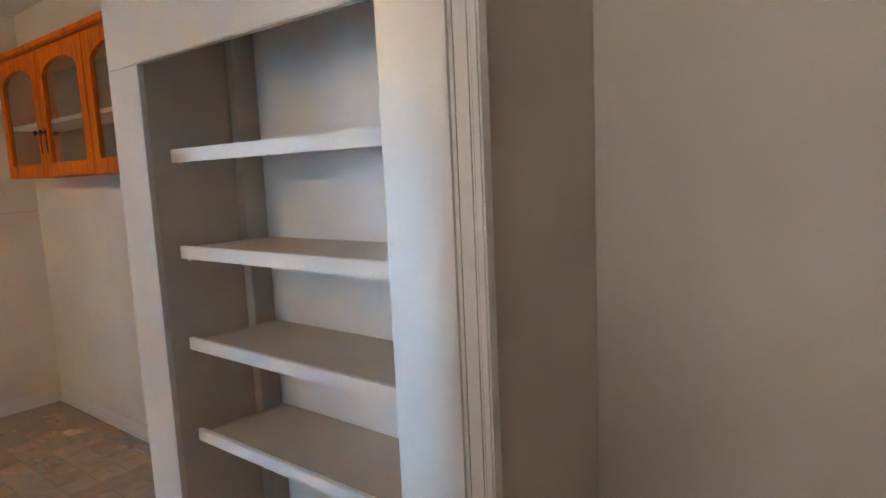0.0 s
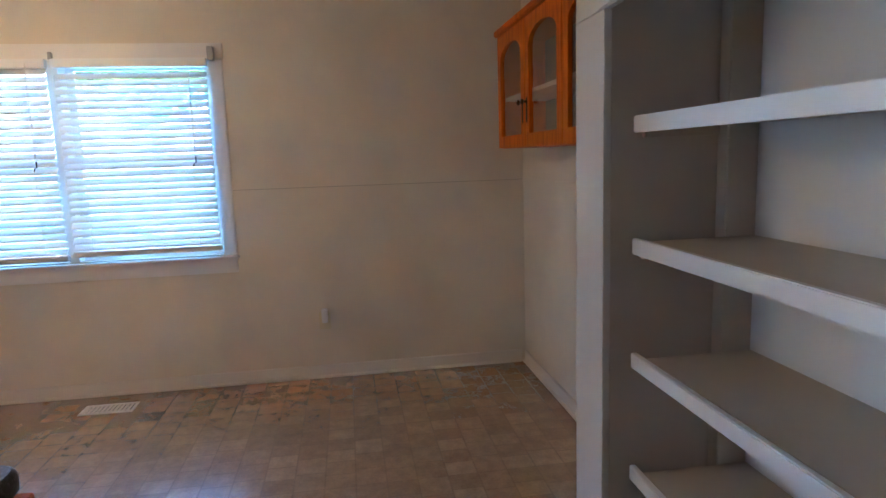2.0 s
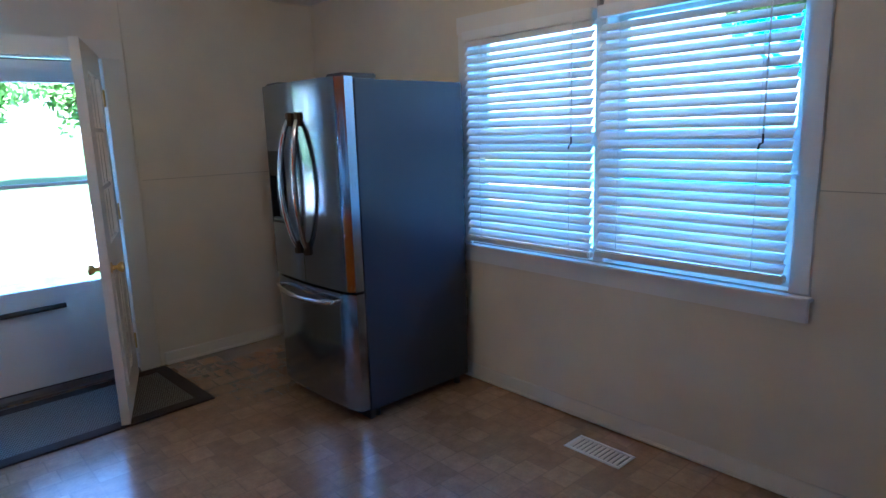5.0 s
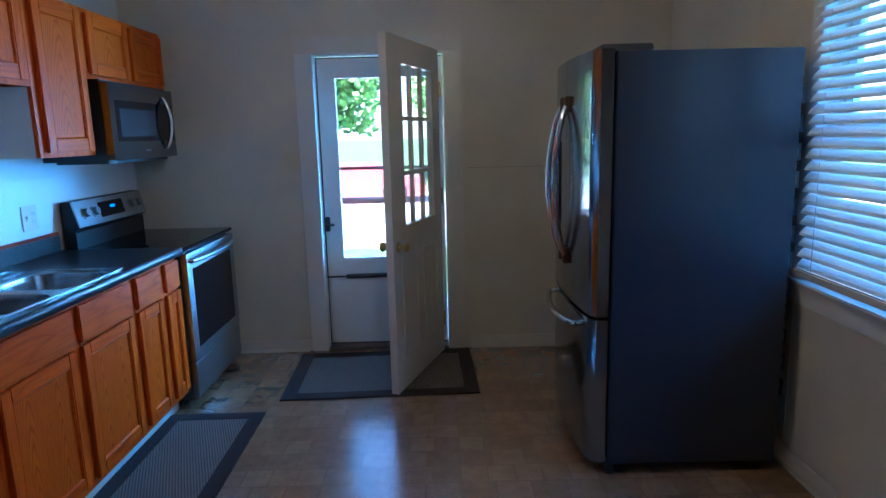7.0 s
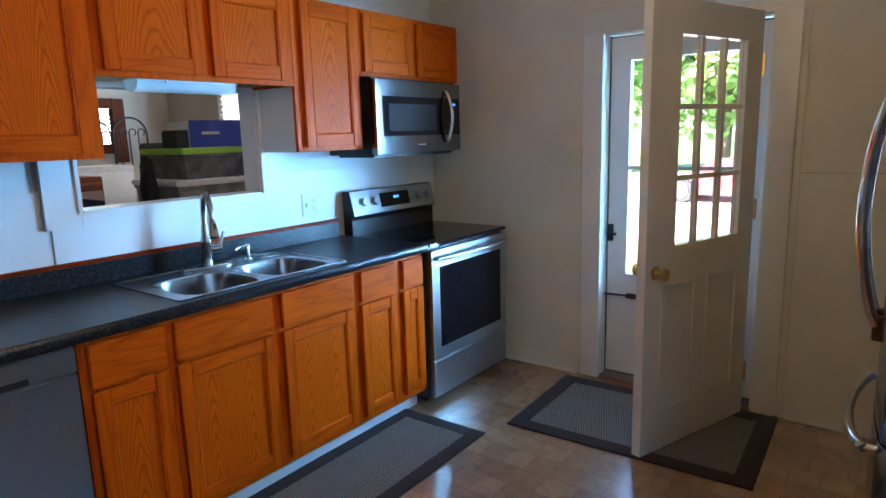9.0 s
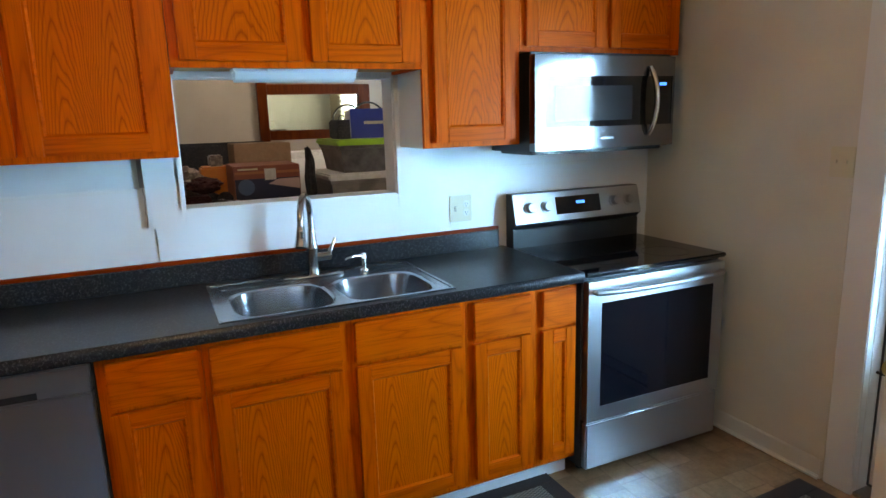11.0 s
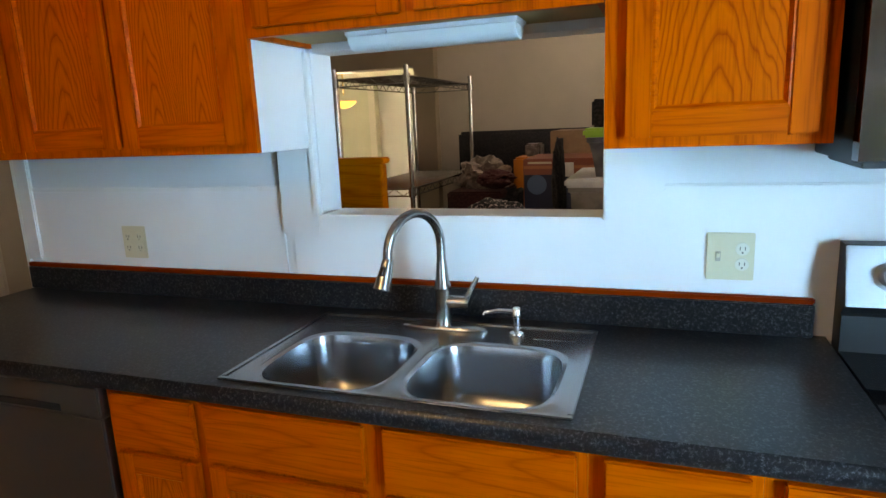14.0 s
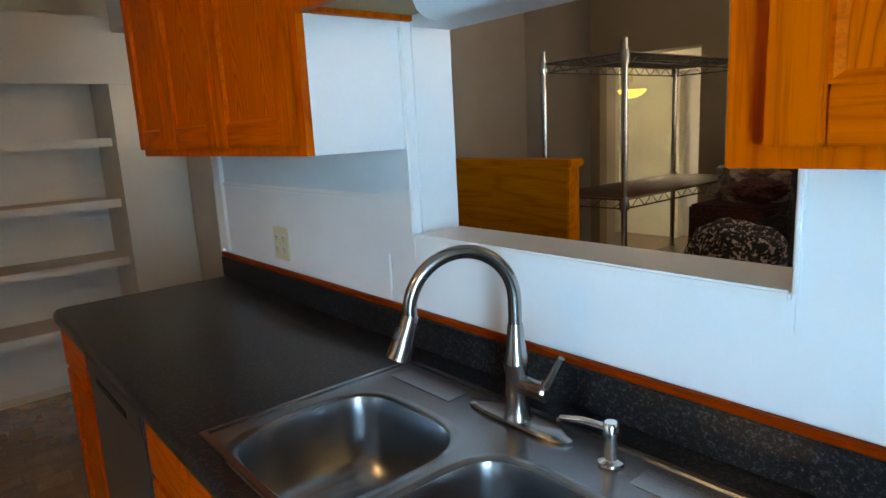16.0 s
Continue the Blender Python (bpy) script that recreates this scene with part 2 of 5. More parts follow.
def glow(name, colour, strength):
    m = mat(name, colour, 0.5)
    b = m.node_tree.nodes["Principled BSDF"]
    b.inputs["Emission Color"].default_value = (*colour, 1)
    b.inputs["Emission Strength"].default_value = strength
    return m


M["counter"] = make_counter()
M["floor"] = make_floor()
M["rug"] = make_rug("woven_rug", (0.22, 0.20, 0.175), (0.075, 0.065, 0.058))
M["rug_border"] = speckle("rug_border", (0.026, 0.017, 0.015), (0.045, 0.03, 0.027), 400, 0.95)
M["carpet"] = speckle("carpet", (0.20, 0.16, 0.12), (0.28, 0.23, 0.18), 160, 0.95)
M["glass"] = glass("clear_glass")
M["slat"] = mat("blind_slat", (0.82, 0.84, 0.86), 0.4)
sb = M["slat"].node_tree.nodes["Principled BSDF"]
sb.inputs["Transmission Weight"].default_value = 0.0
M["cardboard"] = speckle("cardboard", (0.25, 0.145, 0.075), (0.28, 0.165, 0.088), 25)
M["tote"] = speckle("clear_grey_tote", (0.26, 0.24, 0.21), (0.16, 0.15, 0.135), 9, 0.3)
M["tote_fill"] = speckle("folded_clothes", (0.055, 0.05, 0.05), (0.15, 0.145, 0.15), 13, 0.35, (0.38, 0.66))
M["green"] = mat("lime_plastic", (0.30, 0.52, 0.03), 0.35)
M["blue"] = mat("blue_print", (0.010, 0.030, 0.26), 0.45)
M["orange"] = mat("orange_plastic", (0.72, 0.22, 0.02), 0.4)
M["red_print"] = mat("red_print", (0.27, 0.075, 0.04), 0.5)
M["orange_print"] = mat("faded_orange_print", (0.42, 0.15, 0.06), 0.5)
M["pink_print"] = mat("pale_pink_print", (0.50, 0.36, 0.34), 0.5)
M["blue_print_pale"] = mat("grey_blue_print", (0.07, 0.12, 0.22), 0.5)
M["navy"] = mat("navy_print", (0.008, 0.012, 0.045), 0.5)
M["white_box"] = speckle("white_card", (0.62, 0.60, 0.57), (0.70, 0.68, 0.65), 30)
M["cloth_dark"] = speckle("dark_cloth", (0.012, 0.011, 0.013), (0.035, 0.03, 0.032), 120, 0.95)
M["cloth_maroon"] = speckle("maroon_cloth", (0.05, 0.012, 0.014), (0.09, 0.03, 0.03), 90, 0.95)
M["cloth_print"] = speckle("black_and_white_print", (0.010, 0.009, 0.010), (0.42, 0.34, 0.33), 70, 0.9, (0.53, 0.60))
M["bag"] = speckle("thin_plastic_bag", (0.16, 0.11, 0.085), (0.34, 0.26, 0.21), 26, 0.3)
M["lamp_lens"] = mat("ribbed_lamp_lens", (0.80, 0.84, 0.84), 0.3)
M["hall_bulb"] = glow("hall_bulb", (1.0, 0.90, 0.70), 105.0)
M["lamp_glow"] = glow("warm_lamp_glass", (1.0, 0.50, 0.11), 0.16)
M["bulb_glow"] = glow("warm_bulb", (1.0, 0.71, 0.35), 6.2)
M["display"] = glow("blue_display", (0.03, 0.2, 1.0), 0.17)
M["grass"] = speckle("lawn", (0.05, 0.10, 0.02), (0.10, 0.19, 0.04), 7, 0.95)
M["concrete"] = speckle("concrete_drive", (0.50, 0.49, 0.47), (0.58, 0.57, 0.55), 9)
M["leaf"] = speckle("leaves", (0.16, 0.30, 0.07), (0.30, 0.46, 0.13), 3, 0.7)
M["bark"] = speckle("bark", (0.07, 0.05, 0.035), (0.12, 0.09, 0.06), 14)
M["car_red"] = mat("red_car_paint", (0.52, 0.06, 0.07), 0.18)
M["tyre"] = mat("tyre_rubber", (0.02, 0.02, 0.02), 0.8)


# ---------- mesh helpers ----------
def bm_new():
    return bmesh.new()


def bx(bm, x0, x1, y0, y1, z0, z1, bevel=0.0):
    vs = [bm.verts.new((x, y, z)) for x in (x0, x1) for y in (y0, y1) for z in (z0, z1)]
    fs = []
    for q in ((0, 1, 3, 2), (4, 6, 7, 5), (0, 4, 5, 1), (2, 3, 7, 6), (0, 2, 6, 4), (1, 5, 7, 3)):
        fs.append(bm.faces.new([vs[i] for i in q]))
    if bevel:
        es = {e for f in fs for e in f.edges}
        bmesh.ops.bevel(bm, geom=list(es), offset=bevel, segments=2, affect='EDGES', clamp_overlap=True)
    return bm


def box(x0, x1, y0, y1, z0, z1, bevel=0.0):
    return bx(bm_new(), x0, x1, y0, y1, z0, z1, bevel)


def rings(bm, loops, close=True, cap0=True, cap1=True):
    """Skin between loops of equal length."""
    vs = [[bm.verts.new(p) for p in lp] for lp in loops]
    n = len(vs[0])
    for a, b in zip(vs, vs[1:]):
        for i in range(n if close else n - 1):
            j = (i + 1) % n
            bm.faces.new((a[i], a[j], b[j], b[i]))
    if cap0:
        bm.faces.new(vs[0][::-1])
    if cap1:
        bm.faces.new(vs[-1])
    return bm


def tube(bm, pts, r, seg=12, caps=True):
    """A round tube along points; r may be one radius or one for each point."""
    pts = [Vector(p) for p in pts]
    rs = r if isinstance(r, (list, tuple)) else [r] * len(pts)
    d0 = (pts[1] - pts[0]).normalized()
    side = d0.orthogonal().normalized()
    loops = []
    for i, p in enumerate(pts):
        d = (pts[min(i + 1, len(pts) - 1)] - pts[max(i - 1, 0)]).normalized()
        side = (side - d * side.dot(d)).normalized()
        up = d.cross(side)
        loops.append([p + (side * math.cos(a) + up * math.sin(a)) * rs[i] for a in (2 * math.pi * k / seg for k in range(seg))])
    return rings(bm, loops, True, caps, caps)


def turned(bm, centre, profile, axis="z", seg=24):
    """A turned form: profile rows of (radius, height) along the axis."""
    c = Vector(centre)
    loops = []
    for r, h in profile:
        lp = []
        for k in range(seg):
            a = 2 * math.pi * k / seg
            u, v = r * math.cos(a), r * math.sin(a)
            lp.append(c + Vector({"z": (u, v, h), "x": (h, u, v), "y": (v, h, u)}[axis]))
        loops.append(lp)
    return rings(bm, loops)


def arc(centre, r, a0, a1, n, plane="xz"):
    out = []
    for i in range(n + 1):
        a = radians(a0 + (a1 - a0) * i / n)
        u, v = r * math.cos(a), r * math.sin(a)
        out.append(Vector(centre) + Vector({"xz": (u, 0, v), "yz": (0, u, v), "xy": (u, v, 0)}[plane]))
    return out


def mesh_from(name, bm, material, smooth=False):
    bmesh.ops.recalc_face_normals(bm, faces=bm.faces)
    me = bpy.data.meshes.new(name)
    bm.to_mesh(me)
    bm.free()
    for m in (material if isinstance(material, (list, tuple)) else [material]):
        me.materials.append(m)
    if smooth:
        me.polygons.foreach_set("use_smooth", [True] * len(me.polygons))
        me.set_sharp_from_angle(angle=radians(38))
    return me


def solid(name, bm, material, label="", category="", group="", kind="", smooth=False):
    return tagged(new(name, mesh_from(name, bm, material, smooth)), label, category, group, kind)


def thing(name, at, label, category, group="", kind=""):
    e = new(name)
    e.empty_display_size = 0.05
    e.location = at
    return tagged(e, label, category, group, kind)


def root_place(o):
    p = Vector(o.location)
    while o.parent:
        o = o.parent
        if o.data is None:
            p = Vector(o.location)
    return p


def part(name, bm, material, parent, label="", smooth=False):
    o = new(name, mesh_from(name, bm, material, smooth))
    if label:
        o["label"] = label
    o.parent = parent
    o.matrix_parent_inverse = Matrix.Translation(-root_place(parent)) if parent.data is None else Matrix.Identity(4)
    return o


def slab(axis, a, b, u0, u1, z0, z1, holes=()):
    """A wall between a and b across the axis, u along it, with openings (u0, u1, z0, z1) through it."""
    us = sorted({u0, u1, *(h[0] for h in holes), *(h[1] for h in holes)})
    zs = sorted({z0, z1, *(h[2] for h in holes), *(h[3] for h in holes)})
    full = {}
    for i in range(len(us) - 1):
        for j in range(len(zs) - 1):
            cu, cz = (us[i] + us[i + 1]) / 2, (zs[j] + zs[j + 1]) / 2
            full[i, j] = not any(h[0] < cu < h[1] and h[2] < cz < h[3] for h in holes)
    bm = bm_new()
    cache = {}

    def vert(d, u, z):
        key = (d, u, z)
        if key not in cache:
            cache[key] = bm.verts.new((d, u, z) if axis == "x" else (u, d, z))
        return cache[key]

    for (i, j), f in full.items():
        if not f:
            continue
        ul, ur, zl, zr = us[i], us[i + 1], zs[j], zs[j + 1]
        for d in (a, b):
            bm.faces.new([vert(d, ul, zl), vert(d, ur, zl), vert(d, ur, zr), vert(d, ul, zr)])
        for (di, dj), e in {(-1, 0): ((ul, zl), (ul, zr)), (1, 0): ((ur, zl), (ur, zr)), (0, -1): ((ul, zl), (ur, zl)), (0, 1): ((ul, zr), (ur, zr))}.items():
            if not full.get((i + di, j + dj), False):
                (p, q), (r, s) = e
                bm.faces.new([vert(a, p, q), vert(a, r, s), vert(b, r, s), vert(b, p, q)])
    return bm


# ---------- plan ----------
WX, BY, DY, CH = 3.53, -1.73, 3.62, 2.44      # window wall, back wall, door wall, ceiling
LEDGE = 1.245                                  # top of the lower wall boards

# ---------- outside ----------
ground = solid("ground", box(-300, 300, -300, 300, -0.75, -0.35), M["grass"], "sunlit green lawn round the house", "ground", kind="structure")
pavement = solid("pavement", box(-14, 16, 9.5, 19.5, -0.35, -0.30, 0.01), M["concrete"], "pale concrete drive beyond the lawn", "pavement", kind="structure")
solid("pavement", box(1.0, 2.3, 3.8, 5.2, -0.35, -0.02, 0.01), M["concrete"], "concrete doorstep outside the back door", "doorstep", kind="structure")


def make_tree(at, height, crown, seed):
    rng = random.Random(seed)
    x, y, z = at
    t = thing("tree", at, "leafy green tree beyond the drive", "tree", "trees beyond the drive")
    bm = bm_new()
    tube(bm, [(x, y, z), (x + 0.1, y, z + height * 0.3), (x, y + 0.1, z + height * 0.7)], [0.24, 0.17, 0.06], 10)
    for k in range(7):
        a = rng.uniform(0, 6.28)
        h = z + height * rng.uniform(0.32, 0.6)
        e = (x + math.cos(a) * crown * 0.7, y + math.sin(a) * crown * 0.7, h + crown * 0.5)
        tube(bm, [(x, y, h), ((x + e[0]) / 2, (y + e[1]) / 2, h + crown * 0.15), e], [0.08, 0.05, 0.02], 7)
    part("trunk", bm, M["bark"], t, smooth=True)
    verts, faces = [], []
    for k in range(5200):
        d = Vector((rng.gauss(0, 1), rng.gauss(0, 1), rng.gauss(0, 0.8)))
        d = d.normalized() * crown * (rng.random() ** 0.45) * (0.75 + 0.35 * noise.noise(d.normalized() * 2.0 + Vector((seed, 0, 0))))
        c = Vector((x, y, z + height * 0.72)) + d
        u = Vector((rng.gauss(0, 1), rng.gauss(0, 1), rng.gauss(0, 1))).normalized() * 0.20
        v = u.orthogonal().normalized() * 0.13
        b0 = len(verts)
        verts += [c - u, c + v, c + u, c - v]
        faces.append((b0, b0 + 1, b0 + 2, b0 + 3))
    me = bpy.data.meshes.new("crown")
    me.from_pydata([tuple(p) for p in verts], [], faces)
    me.materials.append(M["leaf"])
    o = new("crown", me)
    o.parent = t
    o.matrix_parent_inverse = Matrix.Translation(-Vector(at))
    return t


make_tree((-2.8, 24, -0.35), 6.0, 3.6, 1)
make_tree((3.4, 30, -0.35), 6.5, 3.6, 2)
make_tree((-9.5, 27, -0.35), 6.5, 3.8, 3)
make_tree((9.5, 33, -0.35), 7.0, 4.0, 5)
make_tree((16.0, 4.0, -0.35), 7.5, 3.0, 4)


def make_car(at):
    x, y, z = at
    t = thing("car", at, "dark red car parked on the drive", "car")
    bm = bm_new()
    prof = [(-2.1, 0.22), (-2.15, 0.45), (-1.95, 0.60), (-1.2, 0.68), (-0.6, 1.02), (0.7, 1.05), (1.35, 0.70), (2.05, 0.64), (2.12, 0.45), (2.1, 0.22)]
    loops = []
    for s, k in ((-0.86, 0.94), (-0.78, 1.0), (0.78, 1.0), (0.86, 0.94)):
        loops.append([(x + u, y + s, z + 0.02 + w * k) for u, w in prof])
    rings(bm, loops)
    part("body", bm, M["car_red"], t, smooth=True)
    bm = bm_new()
    bx(bm, x - 0.75, x + 0.95, y - 0.835, y + 0.835, z + 0.70, z + 0.98, 0.04)
    part("side_window", bm, M["black_glass"], t)
    for u in (-1.35, 1.3):
        for s in (-0.80, 0.80):
            bm = bm_new()
            turned(bm, (x + u, y + s, z + 0.32), [(0.05, -0.1), (0.30, -0.1), (0.33, -0.06), (0.33, 0.06), (0.30, 0.1), (0.05, 0.1)], "y", 22)
            w = part("wheel", bm, M["tyre"], t, smooth=True)
            bm = bm_new()
            turned(bm, (x + u, y + s, z + 0.32), [(0.02, -0.115), (0.19, -0.115), (0.2, -0.09), (0.2, 0.09), (0.19, 0.115), (0.02, 0.115)], "y", 18)
            part("rim", bm, M["steel"], w)
    return t


make_car((-0.5, 16.6, -0.32))

# ---------- floors, ceilings, walls ----------
solid("floor", box(-0.06, WX + 0.12, BY - 0.12, DY + 0.12, -0.15, 0.0), M["floor"], "brown mottled vinyl floor printed with small tiles", "floor", kind="structure")
solid("floor", box(-6.3, -0.06, -2.4, 4.6, -0.15, -0.002), M["carpet"], "brown carpet of the other room", "floor", kind="structure")
solid("ceiling", box(-0.06, WX + 0.12, BY - 0.12, DY + 0.12, CH, CH + 0.12), M["ceiling"], "plain off-white kitchen ceiling", "ceiling", kind="structure")
solid("ceiling", box(-6.3, -0.06, -2.4, 4.6, CH, CH + 0.12), M["ceiling"], "plain ceiling of the other room", "ceiling", kind="structure")

PT = (1.316, 2.18, 1.21, 1.70)                # opening over the sink
solid("wall_west", slab("x", -0.12, 0.0, -1.28, DY, 0, CH, [(-1.28, 0.0, 0, 2.06), PT]), M["wall_white"], "white painted wall behind the sink with an opening", "wall", kind="structure")
DO = (1.22, 2.06, 0.0, 1.99)                  # back door
solid("wall_north", slab("y", DY, DY + 0.12, -0.12, WX + 0.12, 0, CH, [DO]), M["wall"], "beige painted wall with the back door", "wall", kind="structure")
WO = (0.205, 1.945, 0.85, 2.03)               # window
solid("wall_east", slab("x", WX, WX + 0.12, BY - 0.12, DY, 0, CH, [WO]), M["wall"], "beige painted wall with a wide window", "wall", kind="structure")
solid("wall_south", slab("y", BY - 0.12, BY, -3.42, WX, 0, CH), M["wall"], "beige painted back wall beside the pantry", "wall", kind="structure")

# lower boards of the walls end in a thin line
for x0, x1 in ((0.0, 1.095), (2.185, WX - 0.004)):
    solid("trim", box(x0, x1, DY - 0.004, DY, 0.0, LEDGE), M["wall"], "lower wall board with a thin top edge", "wall board", kind="structure")
for y0, y1 in ((BY, 0.128), (2.022, DY)):
    solid("trim", box(WX - 0.004, WX, y0, y1, 0.0, LEDGE), M["wall"], "lower wall board with a thin top edge", "wall board", kind="structure")
solid("trim", box(WX - 0.006, WX - 0.0002, BY + 0.01, 0.126, LEDGE + 0.0005, LEDGE + 0.0035), M["seam"], "thin dark seam in the wall boards", "trim", kind="structure")
solid("trim", box(1.35, WX - 0.02, BY, BY + 0.012, LEDGE - 0.02, LEDGE + 0.012, 0.003), M["wall"], "thin rail on the back wall", "trim", kind="structure")
solid("trim", box(2.212, WX - 0.01, DY - 0.006, DY - 0.0002, LEDGE + 0.0005, LEDGE + 0.0035), M["seam"], "thin dark seam in the wall boards", "trim", kind="structure")
solid("trim", box(2.19, 2.21, DY - 0.012, DY - 0.004, 0.0, CH), M["wall"], "upright batten beside the door", "trim", kind="structure")


def baseboard(x0, x1, y0, y1, way):
    """A board with a small shoe at its foot; way is the inward direction."""
    bm = bm_new()
    dx, dy = way
    t, s = 0.014, 0.016
    if dx:
        bx(bm, *(sorted((x0, x0 + dx * t))), y0, y1, 0, 0.085, 0.004)
        bx(bm, *(sorted((x0 + dx * t, x0 + dx * (t + s)))), y0, y1, 0, 0.02, 0.006)
    else:
        bx(bm, x0, x1, *(sorted((y0, y0 + dy * t))), 0, 0.085, 0.004)
        bx(bm, x0, x1, *(sorted((y0 + dy * t, y0 + dy * (t + s)))), 0, 0.02, 0.006)
    return solid("baseboard", bm, M["trim_beige"], "off-white painted baseboard along the wall", "baseboard", kind="structure")


baseboard(WX - 0.005, 0, BY + 0.03, DY - 0.03, (-1, 0))
baseboard(1.35, WX - 0.03, BY, 0, (0, 1))
baseboard(0.02, 1.095, DY - 0.005, 0, (0, -1))
baseboard(2.215, WX - 0.03, DY - 0.005, 0, (0, -1))

# sink wall: end post, ledge strips, casing of the opening
solid("trim", box(-0.13, 0.012, -0.02, 0.0, 0.0, 2.06, 0.003), M["trim"], "white board on the end of the wall", "trim", kind="structure")
solid("trim", box(0.0, 0.016, 0.0, 0.07, 1.025, 1.42, 0.004), M["trim"], "white corner strip beside the counter", "trim", kind="structure")
for y0, y1 in ((0.07, 1.172), (2.3302, DY - 0.004)):
    solid("trim", box(0.0, 0.006, y0, y1, 1.147 if y0 > 2 else 1.0, 1.285, 0.002 if y0 < 2 else 0.0), M["wall_white"], "lower white wall board with a thin top edge", "wall board", kind="structure")
    solid("trim", box(0.0, 0.012, y0, y1, 1.285, 1.30, 0.004), M["trim"], "thin white ledge strip on the wall", "trim", kind="structure")
solid("trim", box(0.0, 0.006, 1.204, DY - 0.004, 1.0, 1.147), M["wall_white"], "white wall board between casing and backsplash", "wall board", kind="structure")
casing = thing("window_casing", (0, 1.75, 1.147), "wide white boards framing the opening over the sink", "casing", kind="structure")
part("side_board", box(0.0, 0.024, 1.18, 1.312, 1.148, 1.71, 0.0008), M["wall_white"], casing)
part("side_board", box(0.0, 0.024, 2.184, 2.33, 1.148, 1.71, 0.0008), M["wall_white"], casing)
part("lower_board", box(0.0, 0.0235, 1.3125, 2.1835, 1.148, 1.206), M["wall_white"], casing)
part("sill", box(-0.125, 0.030, 1.318, 2.178, 1.196, 1.213, 0.004), M["trim"], casing)
bm = bm_new()
bx(bm, 0.0242, 0.032, 1.298, 1.3175, 1.206, 1.70, 0.003)
part("edge_strip", bm, M["trim"], casing)
part("edge_strip", box(0.0242, 0.032, 2.1785, 2.190, 1.206, 1.70, 0.003), M["trim"], casing)
# crack where two boards meet
bm = bm_new()
bx(bm, 0.0005, 0.003, 1.163, 1.1795, 1.302, 1.42)
for k in range(6):
    z = 1.150 + k * 0.025
    y = 1.1745 + 0.0022 * math.sin(k * 2.1)
    bx(bm, 0.0062, 0.0075, y, y + 0.0032, z, z + 0.0249)
bx(bm, 0.0005, 0.0012, 1.2005, 1.2025, 1.012, 1.147)
solid("trim", bm, M["joint"], "grey open joint between the wall boards", "joint", kind="structure")

# ---------- back door ----------
door_frame = thing("door_frame", (1.64, DY, 0), "white painted casing round the back door", "door frame", kind="structure")
part("side_casing", box(1.105, 1.222, DY - 0.02, DY + 0.02, 0, 1.992, 0.004), M["trim"], door_frame)
# right side and head take a darker trim to colour in their backlit shade
part("side_casing", box(2.058, 2.18, DY - 0.02, DY + 0.02, 0, 1.992, 0.004), M["trim_beige"], door_frame)
part("head_casing", box(1.105, 2.18, DY - 0.02, DY + 0.02, 1.993, 2.10, 0.004), M["trim_beige"], door_frame)
part("jamb", box(1.20, 1.222, DY + 0.021, DY + 0.135, 0, 1.99), M["trim"], door_frame)
part("jamb", box(2.058, 2.08, DY + 0.021, DY + 0.135, 0, 1.99), M["trim"], door_frame)
part("threshold", box(1.222, 2.058, DY - 0.01, DY + 0.15, 0.0, 0.018, 0.004), M["steel_dark"], door_frame, "worn metal threshold")


def grid_panes(u0, u1, z0, z1, nu, nz, bar):
    """Openings of a glazed field."""
    du, dz = (u1 - u0 - bar * (nu - 1)) / nu, (z1 - z0 - bar * (nz - 1)) / nz
    return [(u0 + i * (du + bar), u0 + i * (du + bar) + du, z0 + j * (dz + bar), z0 + j * (dz + bar) + dz) for i in range(nu) for j in range(nz)]


HINGE = Vector((2.008, DY - 0.058, 0))
FREE = Vector((1.762, 2.862, 0))
du_ = (FREE - HINGE).normalized()
door_m = Matrix(((du_.x, -du_.y, 0, HINGE.x), (du_.y, du_.x, 0, HINGE.y), (0, 0, 1, 0.012), (0, 0, 0, 1)))


def turn_to(bm, m):
    bmesh.ops.transform(bm, matrix=m, verts=bm.verts)
    return bm


door = thing("door_1", HINGE, "white half-glazed back door standing open", "door", kind="structure")
GL = (0.125, 0.605, 0.95, 1.845)
bm = slab("y", -0.022, 0.022, 0.0, 0.80, 0.0, 1.985, [GL])
part("slab", turn_to(bm, door_m), M["trim_beige"], door)
for p0, p1 in ((0.11, 0.36), (0.44, 0.69)):
    for s in (-1, 1):
        bm = bm_new()
        y0 = s * 0.022
        for b in ((p0, p1, 0.18, 0.20), (p0, p1, 0.76, 0.78), (p0, p0 + 0.02, 0.20, 0.76), (p1 - 0.02, p1, 0.20, 0.76)):
            bx(bm, b[0], b[1], *sorted((y0, y0 + s * 0.006)), b[2], b[3], 0.002)
        part("panel_moulding", turn_to(bm, door_m), M["trim_beige"], door)
panes = grid_panes(*GL, 3, 3, 0.022)
bm = slab("y", -0.014, 0.014, GL[0], GL[1], GL[2], GL[3], panes)
part("muntins", turn_to(bm, door_m), M["trim_beige"], door)
for p in panes:
    g = part("pane", turn_to(box(p[0], p[1], -0.002, 0.002, p[2], p[3]), door_m), M["glass"], door)
    g.visible_shadow = False
for s in (-1, 1):
    bm = bm_new()
    prof = [(0.030, 0.0), (0.032, 0.004), (0.014, 0.008), (0.011, 0.026), (0.020, 0.034), (0.028, 0.046), (0.026, 0.058), (0.012, 0.064)]
    turned(bm, (0.735, 0.0225 * s, 0.845), [(r, h * s) for r, h in prof], "y", 20)
    part("knob", turn_to(bm, door_m), M["brass"], door, "worn brass knob", True)
